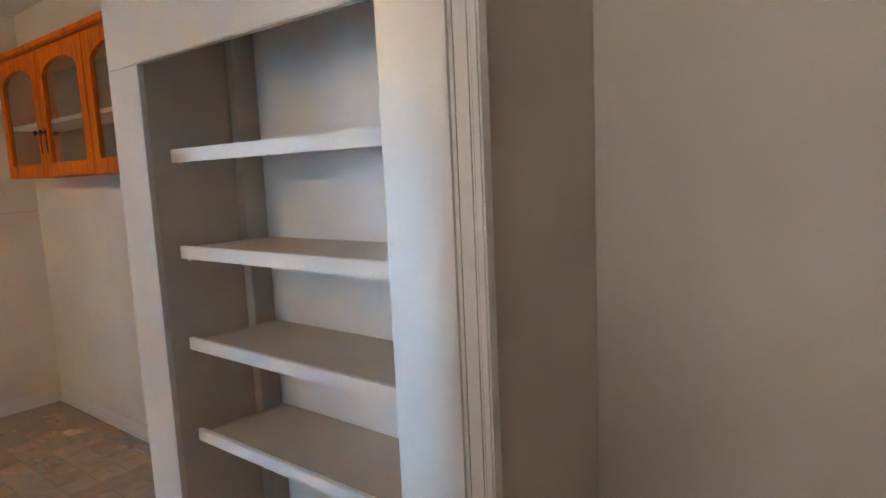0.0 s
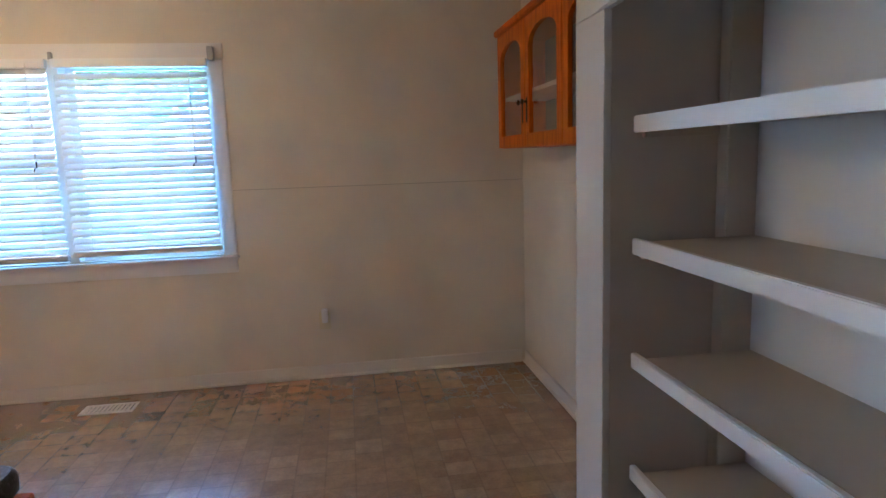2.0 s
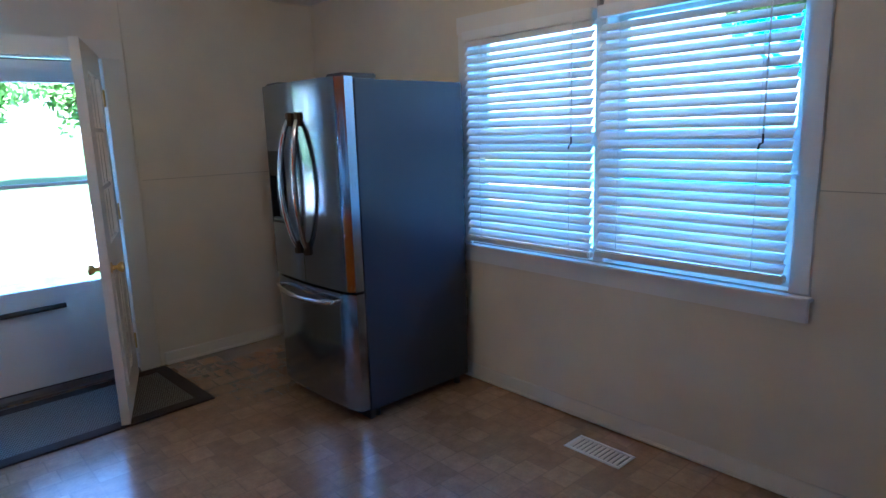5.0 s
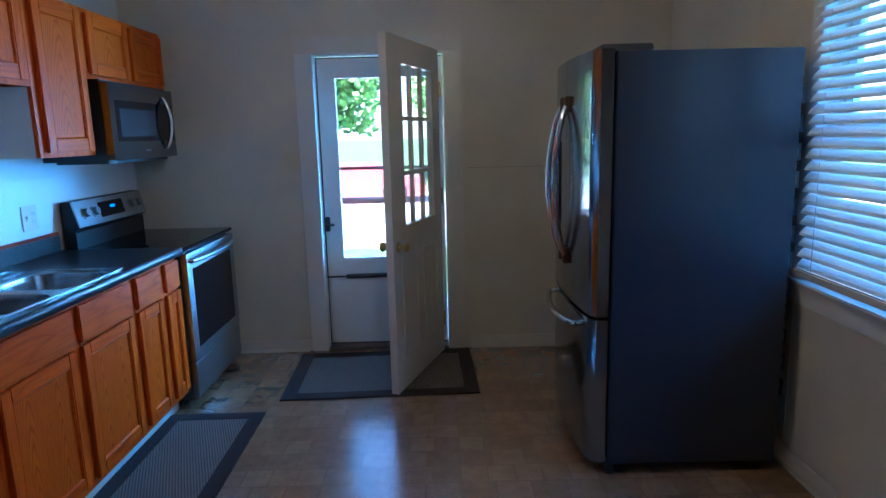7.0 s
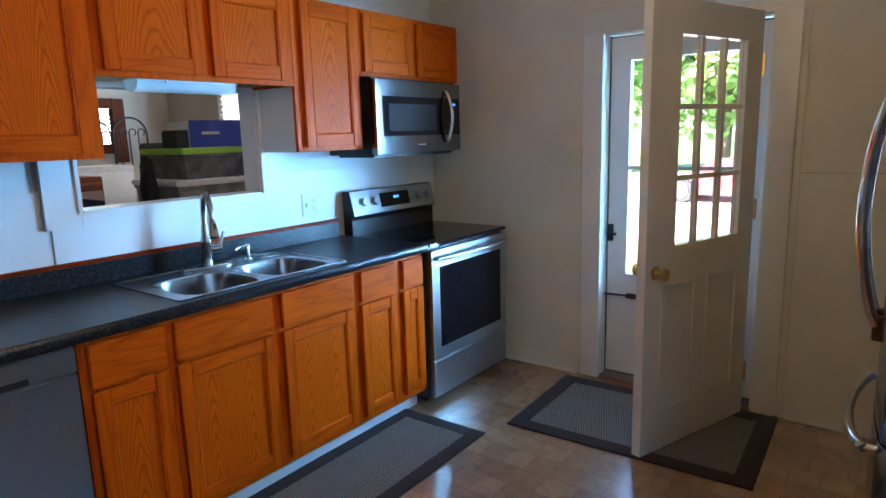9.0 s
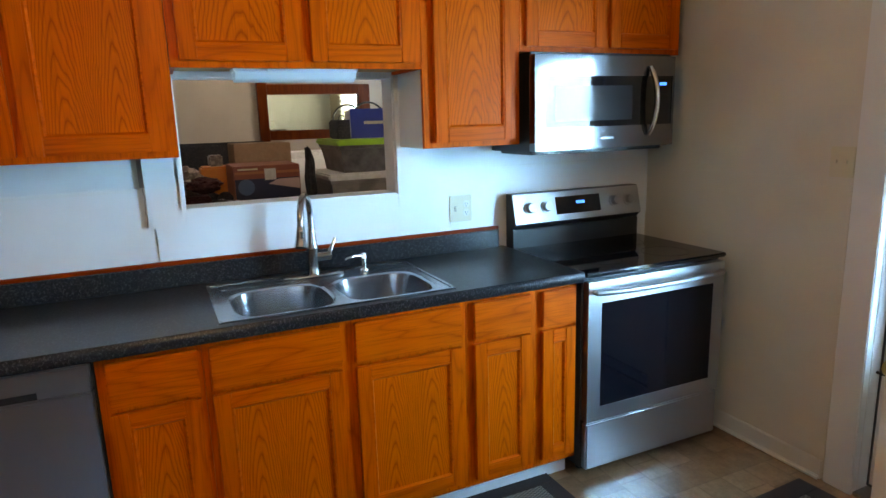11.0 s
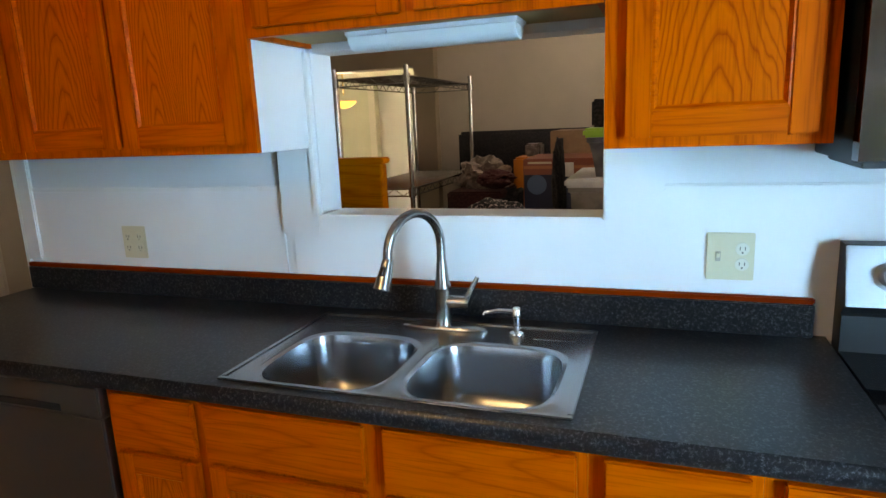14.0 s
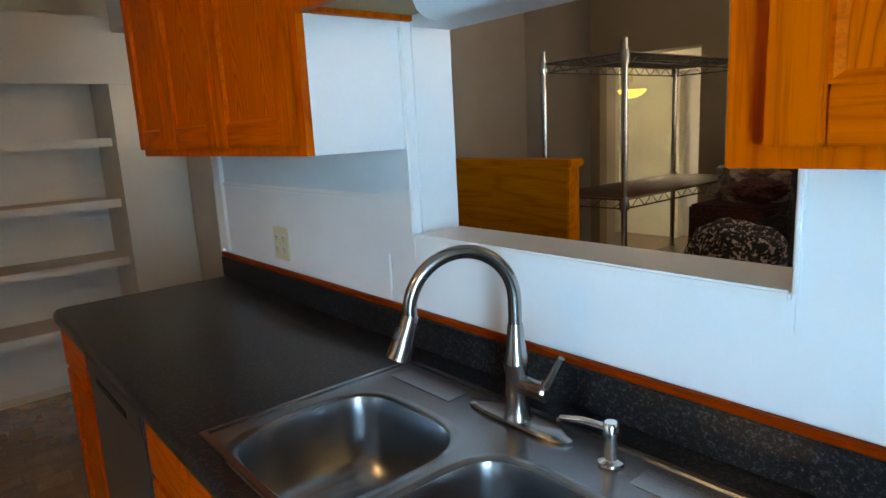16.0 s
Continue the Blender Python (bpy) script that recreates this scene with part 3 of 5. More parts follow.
for z in (0.22, 1.06, 1.74):
    bm = bm_new()
    tube(bm, [(-0.006, 0.026, z - 0.05), (-0.006, 0.026, z + 0.05)], 0.007, 8)
    bx(bm, -0.004, 0.002, -0.022, 0.024, z - 0.048, z + 0.048)
    part("hinge", turn_to(bm, door_m), M["brass"], door, "brass hinge")

storm = thing("door_2", (1.23, DY + 0.09, 0), "closed white storm door with a tall glass pane", "door", kind="structure")
SY = DY + 0.085
part("slab", slab("y", SY, SY + 0.03, 1.224, 2.056, 0.02, 1.985, [(1.345, 1.94, 0.64, 1.85)]), M["trim"], storm)
bm = bm_new()
for b in ((1.325, 1.96, 0.615, 0.64), (1.325, 1.96, 1.85, 1.872), (1.325, 1.345, 0.64, 1.85), (1.94, 1.96, 0.64, 1.85)):
    bx(bm, b[0], b[1], SY - 0.008, SY, b[2], b[3], 0.002)
part("glass_frame", bm, M["trim"], storm)
part("mid_bar", box(1.345, 1.94, SY - 0.002, SY + 0.02, 1.245, 1.268, 0.002), M["trim"], storm)
for z0, z1 in ((0.64, 1.245), (1.268, 1.85)):
    g = part("pane", box(1.345, 1.94, SY + 0.012, SY + 0.016, z0, z1), M["glass"], storm)
    g.visible_shadow = False
bm = bm_new()
bx(bm, 1.2225, 1.2285, SY - 0.006, SY + 0.02, 0.02, 1.985)
bx(bm, 1.2285, 2.0515, SY - 0.006, SY + 0.02, 1.9755, 1.9815)
bx(bm, 1.2285, 2.0515, SY - 0.006, SY + 0.02, 0.019, 0.027)
part("gasket", bm, M["dark_grey"], storm, "dark rubber gasket")
bm = bm_new()
tube(bm, [(1.225, SY - 0.03, 0.512), (1.36, SY - 0.03, 0.514)], 0.006, 8)
tube(bm, [(1.36, SY - 0.03, 0.514), (1.70, SY - 0.03, 0.52)], 0.016, 10)
part("closer", bm, M["black"], storm, "black closer tube across the door", True)
bm = bm_new()
bx(bm, 1.232, 1.262, SY - 0.022, SY, 0.83, 0.93, 0.004)
tube(bm, [(1.247, SY - 0.02, 0.88), (1.247, SY - 0.06, 0.88), (1.30, SY - 0.062, 0.88)], 0.008, 8)
part("latch", bm, M["black"], storm, "black latch handle", True)

# ---------- window and blinds ----------
win = thing("window_1", (WX, 1.075, 0.735), "wide double window in a white painted casing", "window", kind="structure")
part("side_casing", box(WX - 0.010, WX + 0.03, 0.128, 0.207, 0.842, 2.032, 0.004), M["trim"], win)
part("side_casing", box(WX - 0.02, WX + 0.03, 1.943, 2.022, 0.842, 2.032, 0.004), M["trim"], win)
part("head_casing", box(WX - 0.022, WX + 0.03, 0.12, 2.03, 2.033, 2.125, 0.004), M["trim"], win)
part("apron", box(WX - 0.018, WX, 0.128, 2.03, 0.735, 0.822, 0.004), M["trim"], win)
part("window_sill", box(WX - 0.05, WX + 0.05, 0.115, 2.04, 0.823, 0.841, 0.005), M["trim"], win)
part("mullion", box(WX - 0.01, WX + 0.10, 1.045, 1.105, 0.85, 2.03, 0.004), M["trim"], win)
for y0, y1 in ((0.207, 1.045), (1.105, 1.943)):
    for z0, z1, dx in ((0.85, 1.45, 0.06), (1.43, 2.03, 0.09)):
        bm = slab("x", WX + dx, WX + dx + 0.03, y0, y1, z0, z1, [(y0 + 0.045, y1 - 0.045, z0 + 0.045, z1 - 0.045)])
        sash = part("sash", bm, M["trim"], win)
        g = part("pane", box(WX + dx + 0.012, WX + dx + 0.016, y0 + 0.045, y1 - 0.045, z0 + 0.045, z1 - 0.045), M["glass"], sash)
        g.visible_shadow = False


def make_blind(y0, y1, ztop, zbot, xc, label, tilt=49, step=0.0435):
    t = thing("window_blind", (xc, (y0 + y1) / 2, zbot), label, "blind", "blinds in the window")
    part("head_rail", box(xc - 0.028, xc + 0.022, y0, y1, ztop - 0.05, ztop, 0.004), M["slat"], t)
    part("bottom_rail", box(xc - 0.026, xc + 0.022, y0, y1, zbot, zbot + 0.034, 0.006), M["trim_beige"], t)
    n = int((ztop - 0.06 - zbot - 0.05) / step)
    c, s = math.cos(radians(tilt)), math.sin(radians(tilt))
    me = None
    for k in range(n + 1):
        z = zbot + 0.055 + k * step
        if me is None:
            bm = bm_new()
            prof = [(-0.024, 0.0), (-0.012, 0.003), (0.012, 0.003), (0.024, 0.0), (0.024, -0.002), (0.012, 0.001), (-0.012, 0.001), (-0.024, -0.002)]
            rings(bm, [[(u * c - w * s, y, u * s + w * c) for u, w in prof] for y in (y0 + 0.004, (y0 + y1) / 2, y1 - 0.004)])
            me = mesh_from("slat", bm, M["slat"])
        o = new("slat", me)
        o.parent = t
        o.matrix_parent_inverse = Matrix.Translation(-Vector(t.location))
        o.location = (xc, 0, z + 0.0015 * math.sin(k * 2.3 + y0 * 9))
    for y in (y0 + 0.12, y1 - 0.12):
        bm = bm_new()
        tube(bm, [(xc - 0.024, y, zbot + 0.03), (xc - 0.024, y, ztop - 0.04)], 0.0012, 5)
        tube(bm, [(xc + 0.024, y, zbot + 0.03), (xc + 0.024, y, ztop - 0.04)], 0.0012, 5)
        part("ladder_cord", bm, M["slat"], t)
    bm = bm_new()
    yw = y0 + 0.10
    tube(bm, [(xc - 0.034, yw, ztop - 0.03), (xc - 0.036, yw, 1.46)], 0.0035, 6)
    wand = part("tilt_wand", bm, M["slat"], t)
    bm = bm_new()
    tube(bm, [(xc - 0.036, yw, 1.459), (xc - 0.036, yw, 1.425), (xc - 0.034, yw + 0.012, 1.42), (xc - 0.034, yw + 0.018, 1.40)], 0.004, 6)
    part("wand_hook", bm, M["black"], wand, "dark hook at the end of the wand")
    return t


make_blind(1.09, 1.94, 2.035, 0.868, WX - 0.042, "lowered white slatted blind with a deep bottom rail")
make_blind(0.21, 1.06, 2.035, 0.885, WX - 0.042, "lowered white slatted blind ending just above the sill")
bm = bm_new()
bx(bm, WX - 0.068, WX - 0.021, 0.165, 0.20, 2.02, 2.10, 0.004)
solid("blind_bracket", bm, M["bracket"], "grey bracket on the window casing", "bracket")
solid("blind_bracket", box(WX - 0.06, WX - 0.022, 1.055, 1.07, 2.03, 2.075, 0.003), M["bracket"], "grey bracket on the window casing", "bracket")

# ---------- pantry ----------
PY = -1.28
pantry = thing("pantry", (0.6, PY, 0), "built-in painted pantry with four deep empty shelves", "pantry", kind="structure")
part("stile", box(1.170, 1.380, PY - 0.022, PY, 0, 1.79, 0.002), M["pantry"], pantry)
part("stile", box(-0.308, 0.05, PY - 0.022, PY, 0, 1.79, 0.002), M["pantry"], pantry)
part("header", box(-0.308, 1.380, PY - 0.022, PY, 1.791, 2.14, 0.002), M["pantry"], pantry)
part("head_strip", box(0.03, 1.19, PY, PY + 0.009, 1.79, 1.805, 0.003), M["pantry"], pantry)
# sides and shelves take the paint toned down for shade
part("side_panel", box(1.171, 1.378, BY, PY - 0.023, 0, 2.14), M["shaded_shelf_paint"], pantry)
part("side_panel", box(-0.308, 0.049, BY, PY - 0.023, 0, 2.14), M["shaded_shelf_paint"], pantry)
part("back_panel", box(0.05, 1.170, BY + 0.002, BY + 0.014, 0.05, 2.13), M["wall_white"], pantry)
part("corner_post", box(1.12, 1.170, BY + 0.015, BY + 0.11, 0.0, 2.12, 0.003), M["shaded_shelf_paint"], pantry)
part("top_board", box(0.05, 1.170, BY + 0.015, PY - 0.023, 2.12, 2.14), M["shaded_shelf_paint"], pantry)
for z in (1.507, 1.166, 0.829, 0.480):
    s = part("shelf", box(0.052, 1.118, BY + 0.016, PY - 0.106, z - 0.03, z - 0.003, 0.002), M["shaded_shelf_paint"], pantry)
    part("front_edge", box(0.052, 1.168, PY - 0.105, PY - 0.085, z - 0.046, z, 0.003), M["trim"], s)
    part("cleat", box(1.140, 1.170, BY + 0.12, PY - 0.11, z - 0.06, z - 0.031, 0.003), M["shaded_shelf_paint"], s)

# ---------- glass-door wall cabinet ----------
def arch_frame(bm, x0, x1, z0, z1, y0, y1, w, rise):
    """A door frame with an arched opening, between y0 and y1."""
    n = 14
    ix0, ix1, iz0, spring = x0 + w, x1 - w, z0 + w, z1 - w - rise
    inner = [(ix0, iz0)] + [((ix0 + ix1) / 2 - (ix1 - ix0) / 2 * math.cos(math.pi * k / n), spring + rise * math.sin(math.pi * k / n)) for k in range(n + 1)] + [(ix1, iz0)]
    outer = [(x0, z0)] + [(x0 + (x1 - x0) * k / n, z1) for k in range(n + 1)] + [(x1, z0)]
    loops = [[(u, y, v) for u, v in lp] for lp, y in ((outer, y0), (outer, y1), (inner, y1), (inner, y0), (outer, y0))]
    return rings(bm, loops, True, False, False)


GCX0, GCX1, GCY = 1.44, 3.03, -1.446
GCT = 2.055
gcab = thing("glass_cabinet", (2.27, BY, 1.445), "orange pine wall cabinet with three arched glass doors", "cabinet")
bm = slab("y", BY, GCY - 0.022, GCX0, GCX1, 1.445, GCT, [(GCX0 + 0.02, GCX1 - 0.02, 1.465, GCT - 0.02)])
part("body", bm, M["pine"], gcab)
part("back_panel", box(GCX0 + 0.02, GCX1 - 0.02, BY + 0.002, BY + 0.01, 1.465, GCT - 0.02), M["cab_back"], gcab)
part("inner_shelf", box(GCX0 + 0.021, GCX1 - 0.021, BY + 0.011, GCY - 0.04, 1.705, 1.725), M["shaded_shelf_paint"], gcab)
part("crown", box(GCX0, GCX1 + 0.012, BY, GCY + 0.016, GCT + 0.001, GCT + 0.036, 0.006), M["pine"], gcab)
gw = (GCX1 - GCX0) / 3
for k in range(3):
    x0, x1 = GCX0 + k * gw + 0.004, GCX0 + (k + 1) * gw - 0.004
    bm = bm_new()
    arch_frame(bm, x0, x1, 1.448, GCT - 0.005, GCY - 0.02, GCY, 0.062, 0.075)
    d = part("door", bm, M["pine"], gcab)
    part("pane", box(x0 + 0.05, x1 - 0.05, GCY - 0.014, GCY - 0.011, 1.495, GCT - 0.045), M["glass"], d, "clear cabinet glass").visible_shadow = False
    xk = x0 + 0.03 if k != 1 else x1 - 0.03
    bm = bm_new()
    turned(bm, (xk, GCY, 1.66), [(0.012, 0), (0.006, 0.006), (0.006, 0.014), (0.014, 0.02), (0.012, 0.028), (0.003, 0.031)], "y", 14)
    bx(bm, xk - 0.008, xk + 0.008, GCY, GCY + 0.004, 1.56, 1.68, 0.002)
    part("pull", bm, M["bronze"], d, "dark bronze pull", True)


# ---------- oak cabinets along the sink wall ----------
def panel_door(parent, x, y0, y1, z0, z1, stile=0.055):
    """A framed oak door with a sunk flat panel; its back lies at x."""
    f = x + 0.019
    d = part("door", box(x + 0.003, x + 0.009, y0 + stile - 0.004, y1 - stile + 0.004, z0 + stile - 0.004, z1 - stile + 0.004), M["oak_panel_wide" if y1 - y0 > 0.39 and z1 - z0 > 0.5 else "oak_panel"], parent)
    for a, b in ((y0, y0 + stile), (y1 - stile, y1)):
        part("stile", box(x, f, a, b, z0, z1, 0.003), M["oak_z"], d)
    for a, b in ((z0, z0 + stile), (z1 - stile, z1)):
        part("rail", box(x, f - 0.001, y0 + stile, y1 - stile, a, b, 0.003), M["oak_y"], d)
    bm = bm_new()
    a0, a1, c0, c1, w = y0 + stile, y1 - stile, z0 + stile, z1 - stile, 0.011
    outer = [(a0, c0), (a1, c0), (a1, c1), (a0, c1)]
    inner = [(a0 + w, c0 + w), (a1 - w, c0 + w), (a1 - w, c1 - w), (a0 + w, c1 - w)]
    ridge = [(a0 + 0.004, c0 + 0.004), (a1 - 0.004, c0 + 0.004), (a1 - 0.004, c1 - 0.004), (a0 + 0.004, c1 - 0.004)]
    rings(bm, [[(xx, u, v) for u, v in lp] for lp, xx in ((outer, x + 0.009), (outer, f - 0.0025), (ridge, f - 0.0015), (inner, x + 0.0095), (inner, x + 0.0092), (outer, x + 0.009))], True, False, False)
    part("panel_bead", bm, M["oak_y"], d)
    return d


def drawer_front(parent, x, y0, y1, z0, z1):
    return part("drawer", box(x, x + 0.019, y0, y1, z0, z1, 0.004), M["oak_y"], parent)


UF = 0.292                                     # face frame of the wall cabinets


def wall_cabinet(y0, y1, z0, z1, doors, label, sides=("oak_z", "oak_z")):
    t = thing("wall_cabinet", (0, (y0 + y1) / 2, z0), label, "cabinet", "oak wall cabinets")
    part("side", box(0.0, UF - 0.018, y0, y0 + 0.016, z0, z1), M[sides[0]], t)
    part("side", box(0.0, UF - 0.018, y1 - 0.016, y1, z0, z1), M[sides[1]], t)
    part("bottom", box(0.003, UF - 0.019, y0 + 0.016, y1 - 0.016, z0 + 0.012, z0 + 0.024), M["raw_ply"], t)
    part("top", box(0.003, UF - 0.019, y0 + 0.016, y1 - 0.016, z1 - 0.014, z1 - 0.002), M["raw_ply"], t)
    part("face_frame", slab("x", UF - 0.018, UF, y0, y1, z0, z1, [(a + 0.012, b - 0.012, z0 + 0.045, z1 - 0.045) for a, b in doors]), M["oak_z"], t)
    for a, b in doors:
        panel_door(t, UF + 0.001, a, b, z0 + 0.022, z1 - 0.022)
    return t


wall_cabinet(0.12, 0.447, 1.42, 2.12, [(0.14, 0.435)], "narrow orange oak wall cabinet with one door")
wall_cabinet(0.449, 1.304, 1.42, 2.12, [(0.464, 0.848), (0.868, 1.276)], "orange oak wall cabinet with a white painted side", ("oak_z", "wall_white"))
wall_cabinet(1.306, 2.20, 1.712, 2.12, [(1.335, 1.74), (1.775, 2.17)], "short oak cabinet over the sink opening")
wall_cabinet(2.202, 2.640, 1.408, 2.12, [(2.245, 2.612)], "single-door oak wall cabinet beside the microwave", ("wall_white", "oak_z"))
wall_cabinet(2.642, 3.512, 1.785, 2.12, [(2.665, 3.07), (3.10, 3.49)], "short oak cabinet above the microwave")

BF = 0.605                                     # face frame of the base cabinets


def base_cabinet(y0, y1, fronts, label):
    t = thing("base_cabinet", (0, (y0 + y1) / 2, 0), label, "cabinet", "oak base cabinets")
    part("side", box(0.0, BF - 0.019, y0, y0 + 0.016, 0.10, 0.872), M["oak_z"], t)
    part("side", box(0.0, BF - 0.019, y1 - 0.016, y1, 0.10, 0.872), M["oak_z"], t)
    part("floor_panel", box(0.003, BF - 0.02, y0 + 0.016, y1 - 0.016, 0.10, 0.115), M["raw_ply"], t)
    part("toe_kick", box(0.52, 0.535, y0, y1, 0.0, 0.0995), M["shaded_shelf_paint"], t)
    holes = []
    for a, b in fronts:
        holes += [(a + 0.014, b - 0.014, 0.715, 0.84), (a + 0.014, b - 0.014, 0.15, 0.665)]
    part("face_frame", slab("x", BF - 0.019, BF, y0, y1, 0.10, 0.872, holes), M["oak_z"], t)
    for a, b in fronts:
        drawer_front(t, BF + 0.001, a, b, 0.705, 0.85)
        panel_door(t, BF + 0.001, a, b, 0.130, 0.690, 0.05)
    return t


t = thing("end_cabinet", (0, 0.17, 0), "narrow oak end cabinet beside the dishwasher", "cabinet", "oak base cabinets")
part("body", box(0.0, BF, -0.02, 0.385, 0.10, 0.872, 0.002), M["oak_z"], t)
part("toe_kick", box(0.52, 0.535, -0.02, 0.385, 0.0, 0.0995), M["shaded_shelf_paint"], t)
drawer_front(t, BF + 0.001, -0.005, 0.37, 0.705, 0.85)
panel_door(t, BF + 0.001, -0.005, 0.37, 0.130, 0.690, 0.05)
base_cabinet(1.000, 1.292, [(1.025, 1.278)], "narrow orange oak base cabinet with one drawer")
base_cabinet(1.293, 2.205, [(1.312, 1.732), (1.778, 2.186)], "orange oak sink cabinet with two doors")
base_cabinet(2.206, 2.508, [(2.237, 2.488)], "orange oak base cabinet with one drawer")
base_cabinet(2.509, 2.712, [(2.539, 2.700)], "narrow orange oak base cabinet beside the range")
solid("toe_strip", box(0.536, 0.542, 1.0, 2.712, 0.0, 0.05, 0.001), M["trim"], "pale strip along the cabinet feet", "trim", kind="structure")

# ---------- counter ----------
SX0, SX1, SY0, SY1 = 0.092, 0.606, 1.352, 2.176
CTOP = 0.912
bm = bm_new()
ys = [0.10, SY0 + 0.012, SY1 - 0.012, 2.722]
xs = [0.0, SX0 + 0.012, SX1 - 0.012, 0.628]
for i in range(3):
    for j in range(3):
        if i == 1 and j == 1:
            continue
        bx(bm, xs[i], xs[i + 1], ys[j], ys[j + 1], 0.873, CTOP)
END = [(0.0, 0.10), (0.0, 0.02), (0.595, 0.02), (0.606, 0.0215), (0.616, 0.026), (0.6235, 0.034), (0.627, 0.044), (0.628, 0.10)]
bmesh.ops.remove_doubles(bm, verts=bm.verts, dist=0.0005)
dup = {}
for f in list(bm.faces):
    dup.setdefault(tuple(round(c, 4) for c in f.calc_center_median()), []).append(f)
bmesh.ops.delete(bm, geom=[f for fs in dup.values() if len(fs) > 1 for f in fs], context='FACES_ONLY')
worktop = thing("worktop", (0.3, 1.3, 0.873), "dark grey speckled laminate worktop along the wall", "worktop")
part("surface", bm, M["counter"], worktop)
bm = bm_new()
prof = [(0.628, 0.870), (0.640, 0.870), (0.645, 0.876), (0.646, 0.896), (0.643, 0.906), (0.636, 0.912), (0.628, 0.912)]
rings(bm, [[(u, y, w) for u, w in prof] for y in (0.10, 2.722)])
part("front_edge", bm, M["counter"], worktop, "", True)
bm = bm_new()
rings(bm, [[(x, y, z) for x, y in END] for z in (0.873, CTOP)])
part("rounded_end", bm, M["counter"], worktop)
bm = bm_new()
loops = []
for (x, y), (nx, ny) in zip(END[1:], [(0, -1), (0, -1), (0.25, -0.97), (0.6, -0.8), (0.85, -0.5), (0.97, -0.2), (1, 0)]):
    loops.append([(x + nx * (u - 0.628), y + ny * (u - 0.628), w) for u, w in prof])
rings(bm, loops)
part("end_edge", bm, M["counter"], worktop, "", True)
part("backsplash", box(0.0062, 0.024, 0.0, 2.690, CTOP, 0.998, 0.003), M["counter"], worktop)
solid("trim", box(0.0062, 0.022, 0.0, 2.690, 0.998, 1.014, 0.003), M["strip_wood"], "thin oak strip on top of the backsplash", "trim", kind="structure")

# ---------- sink ----------
def bowl_ring(cx, cy, rx, ry, z, n=72, p=3.8):
    out = []
    for k in range(n):
        a = 2 * math.pi * k / n
        c, s = math.cos(a), math.sin(a)
        out.append((cx + rx * math.copysign(abs(c) ** (2 / p), c), cy + ry * math.copysign(abs(s) ** (2 / p), s), z))
    return out


def rect_ring(x0, x1, y0, y1, cx, cy, z, n=72):
    out = []
    for k in range(n):
        a = 2 * math.pi * k / n
        c, s = math.cos(a), math.sin(a)
        k1 = ((x1 if c > 0 else x0) - cx) / c if abs(c) > 1e-6 else 1e9
        k2 = ((y1 if s > 0 else y0) - cy) / s if abs(s) > 1e-6 else 1e9
        r = min(k1, k2)
        out.append((cx + r * c, cy + r * s, z))
    for u, v in ((x0, y0), (x1, y0), (x1, y1), (x0, y1)):
        near = min(range(n), key=lambda q: (out[q][0] - u) ** 2 + (out[q][1] - v) ** 2)
        out[near] = (u, v, z)
    return out


sink = thing("sink", (0.35, 1.764, 0.918), "double-bowl stainless steel sink set into the worktop", "sink")
SZ = 0.9185
MID = 1.768
for name_, y0, y1 in (("bowl", SY0 + 0.012, MID), ("bowl", MID, SY1 - 0.012)):
    cx, cy = 0.422, 1.582 if y0 < 1.5 else 1.957
    rx, ry = 0.166, 0.163
    bm = bm_new()
    loops = [rect_ring(SX0 + 0.014, SX1 - 0.014, y0, y1, cx, cy, SZ - 0.003), bowl_ring(cx, cy, rx + 0.022, ry + 0.018, SZ - 0.003), bowl_ring(cx, cy, rx + 0.012, ry + 0.010, SZ - 0.001),
             bowl_ring(cx, cy, rx, ry, SZ - 0.006), bowl_ring(cx, cy, rx - 0.006, ry - 0.006, SZ - 0.03), bowl_ring(cx, cy, rx - 0.014, ry - 0.014, SZ - 0.12),
             bowl_ring(cx, cy, rx - 0.03, ry - 0.03, SZ - 0.16), bowl_ring(cx, cy, rx - 0.06, ry - 0.06, SZ - 0.178), bowl_ring(cx, cy, 0.05, 0.05, SZ - 0.185, p=2.0)]
    rings(bm, loops, True, False, True)
    bowl = part(name_, bm, M["sink_steel"], sink, "", True)
    bm = bm_new()
    turned(bm, (cx, cy, SZ - 0.185), [(0.056, 0.001), (0.055, 0.005), (0.045, 0.006), (0.036, 0.0015), (0.01, 0.002), (0.006, 0.012), (0.001, 0.013)], "z", 24)
    part("drain", bm, M["dark_grey"], bowl, "dark drain strainer", True)
bm = bm_new()
for b in ((SX0, SX0 + 0.015, SY0, SY1), (SX1 - 0.015, SX1, SY0, SY1), (SX0 + 0.015, SX1 - 0.015, SY0, SY0 + 0.014), (SX0 + 0.015, SX1 - 0.015, SY1 - 0.014, SY1)):
    bx(bm, b[0], b[1], b[2], b[3], CTOP, SZ, 0.002)
part("rim", bm, M["sink_steel"], sink)
for y0, y1 in ((1.40, 1.60), (2.02, 2.13)):
    part("deck_ridge", box(0.130, 0.185, y0, y1, SZ - 0.0035, SZ - 0.0018, 0.0008), M["sink_steel"], sink)

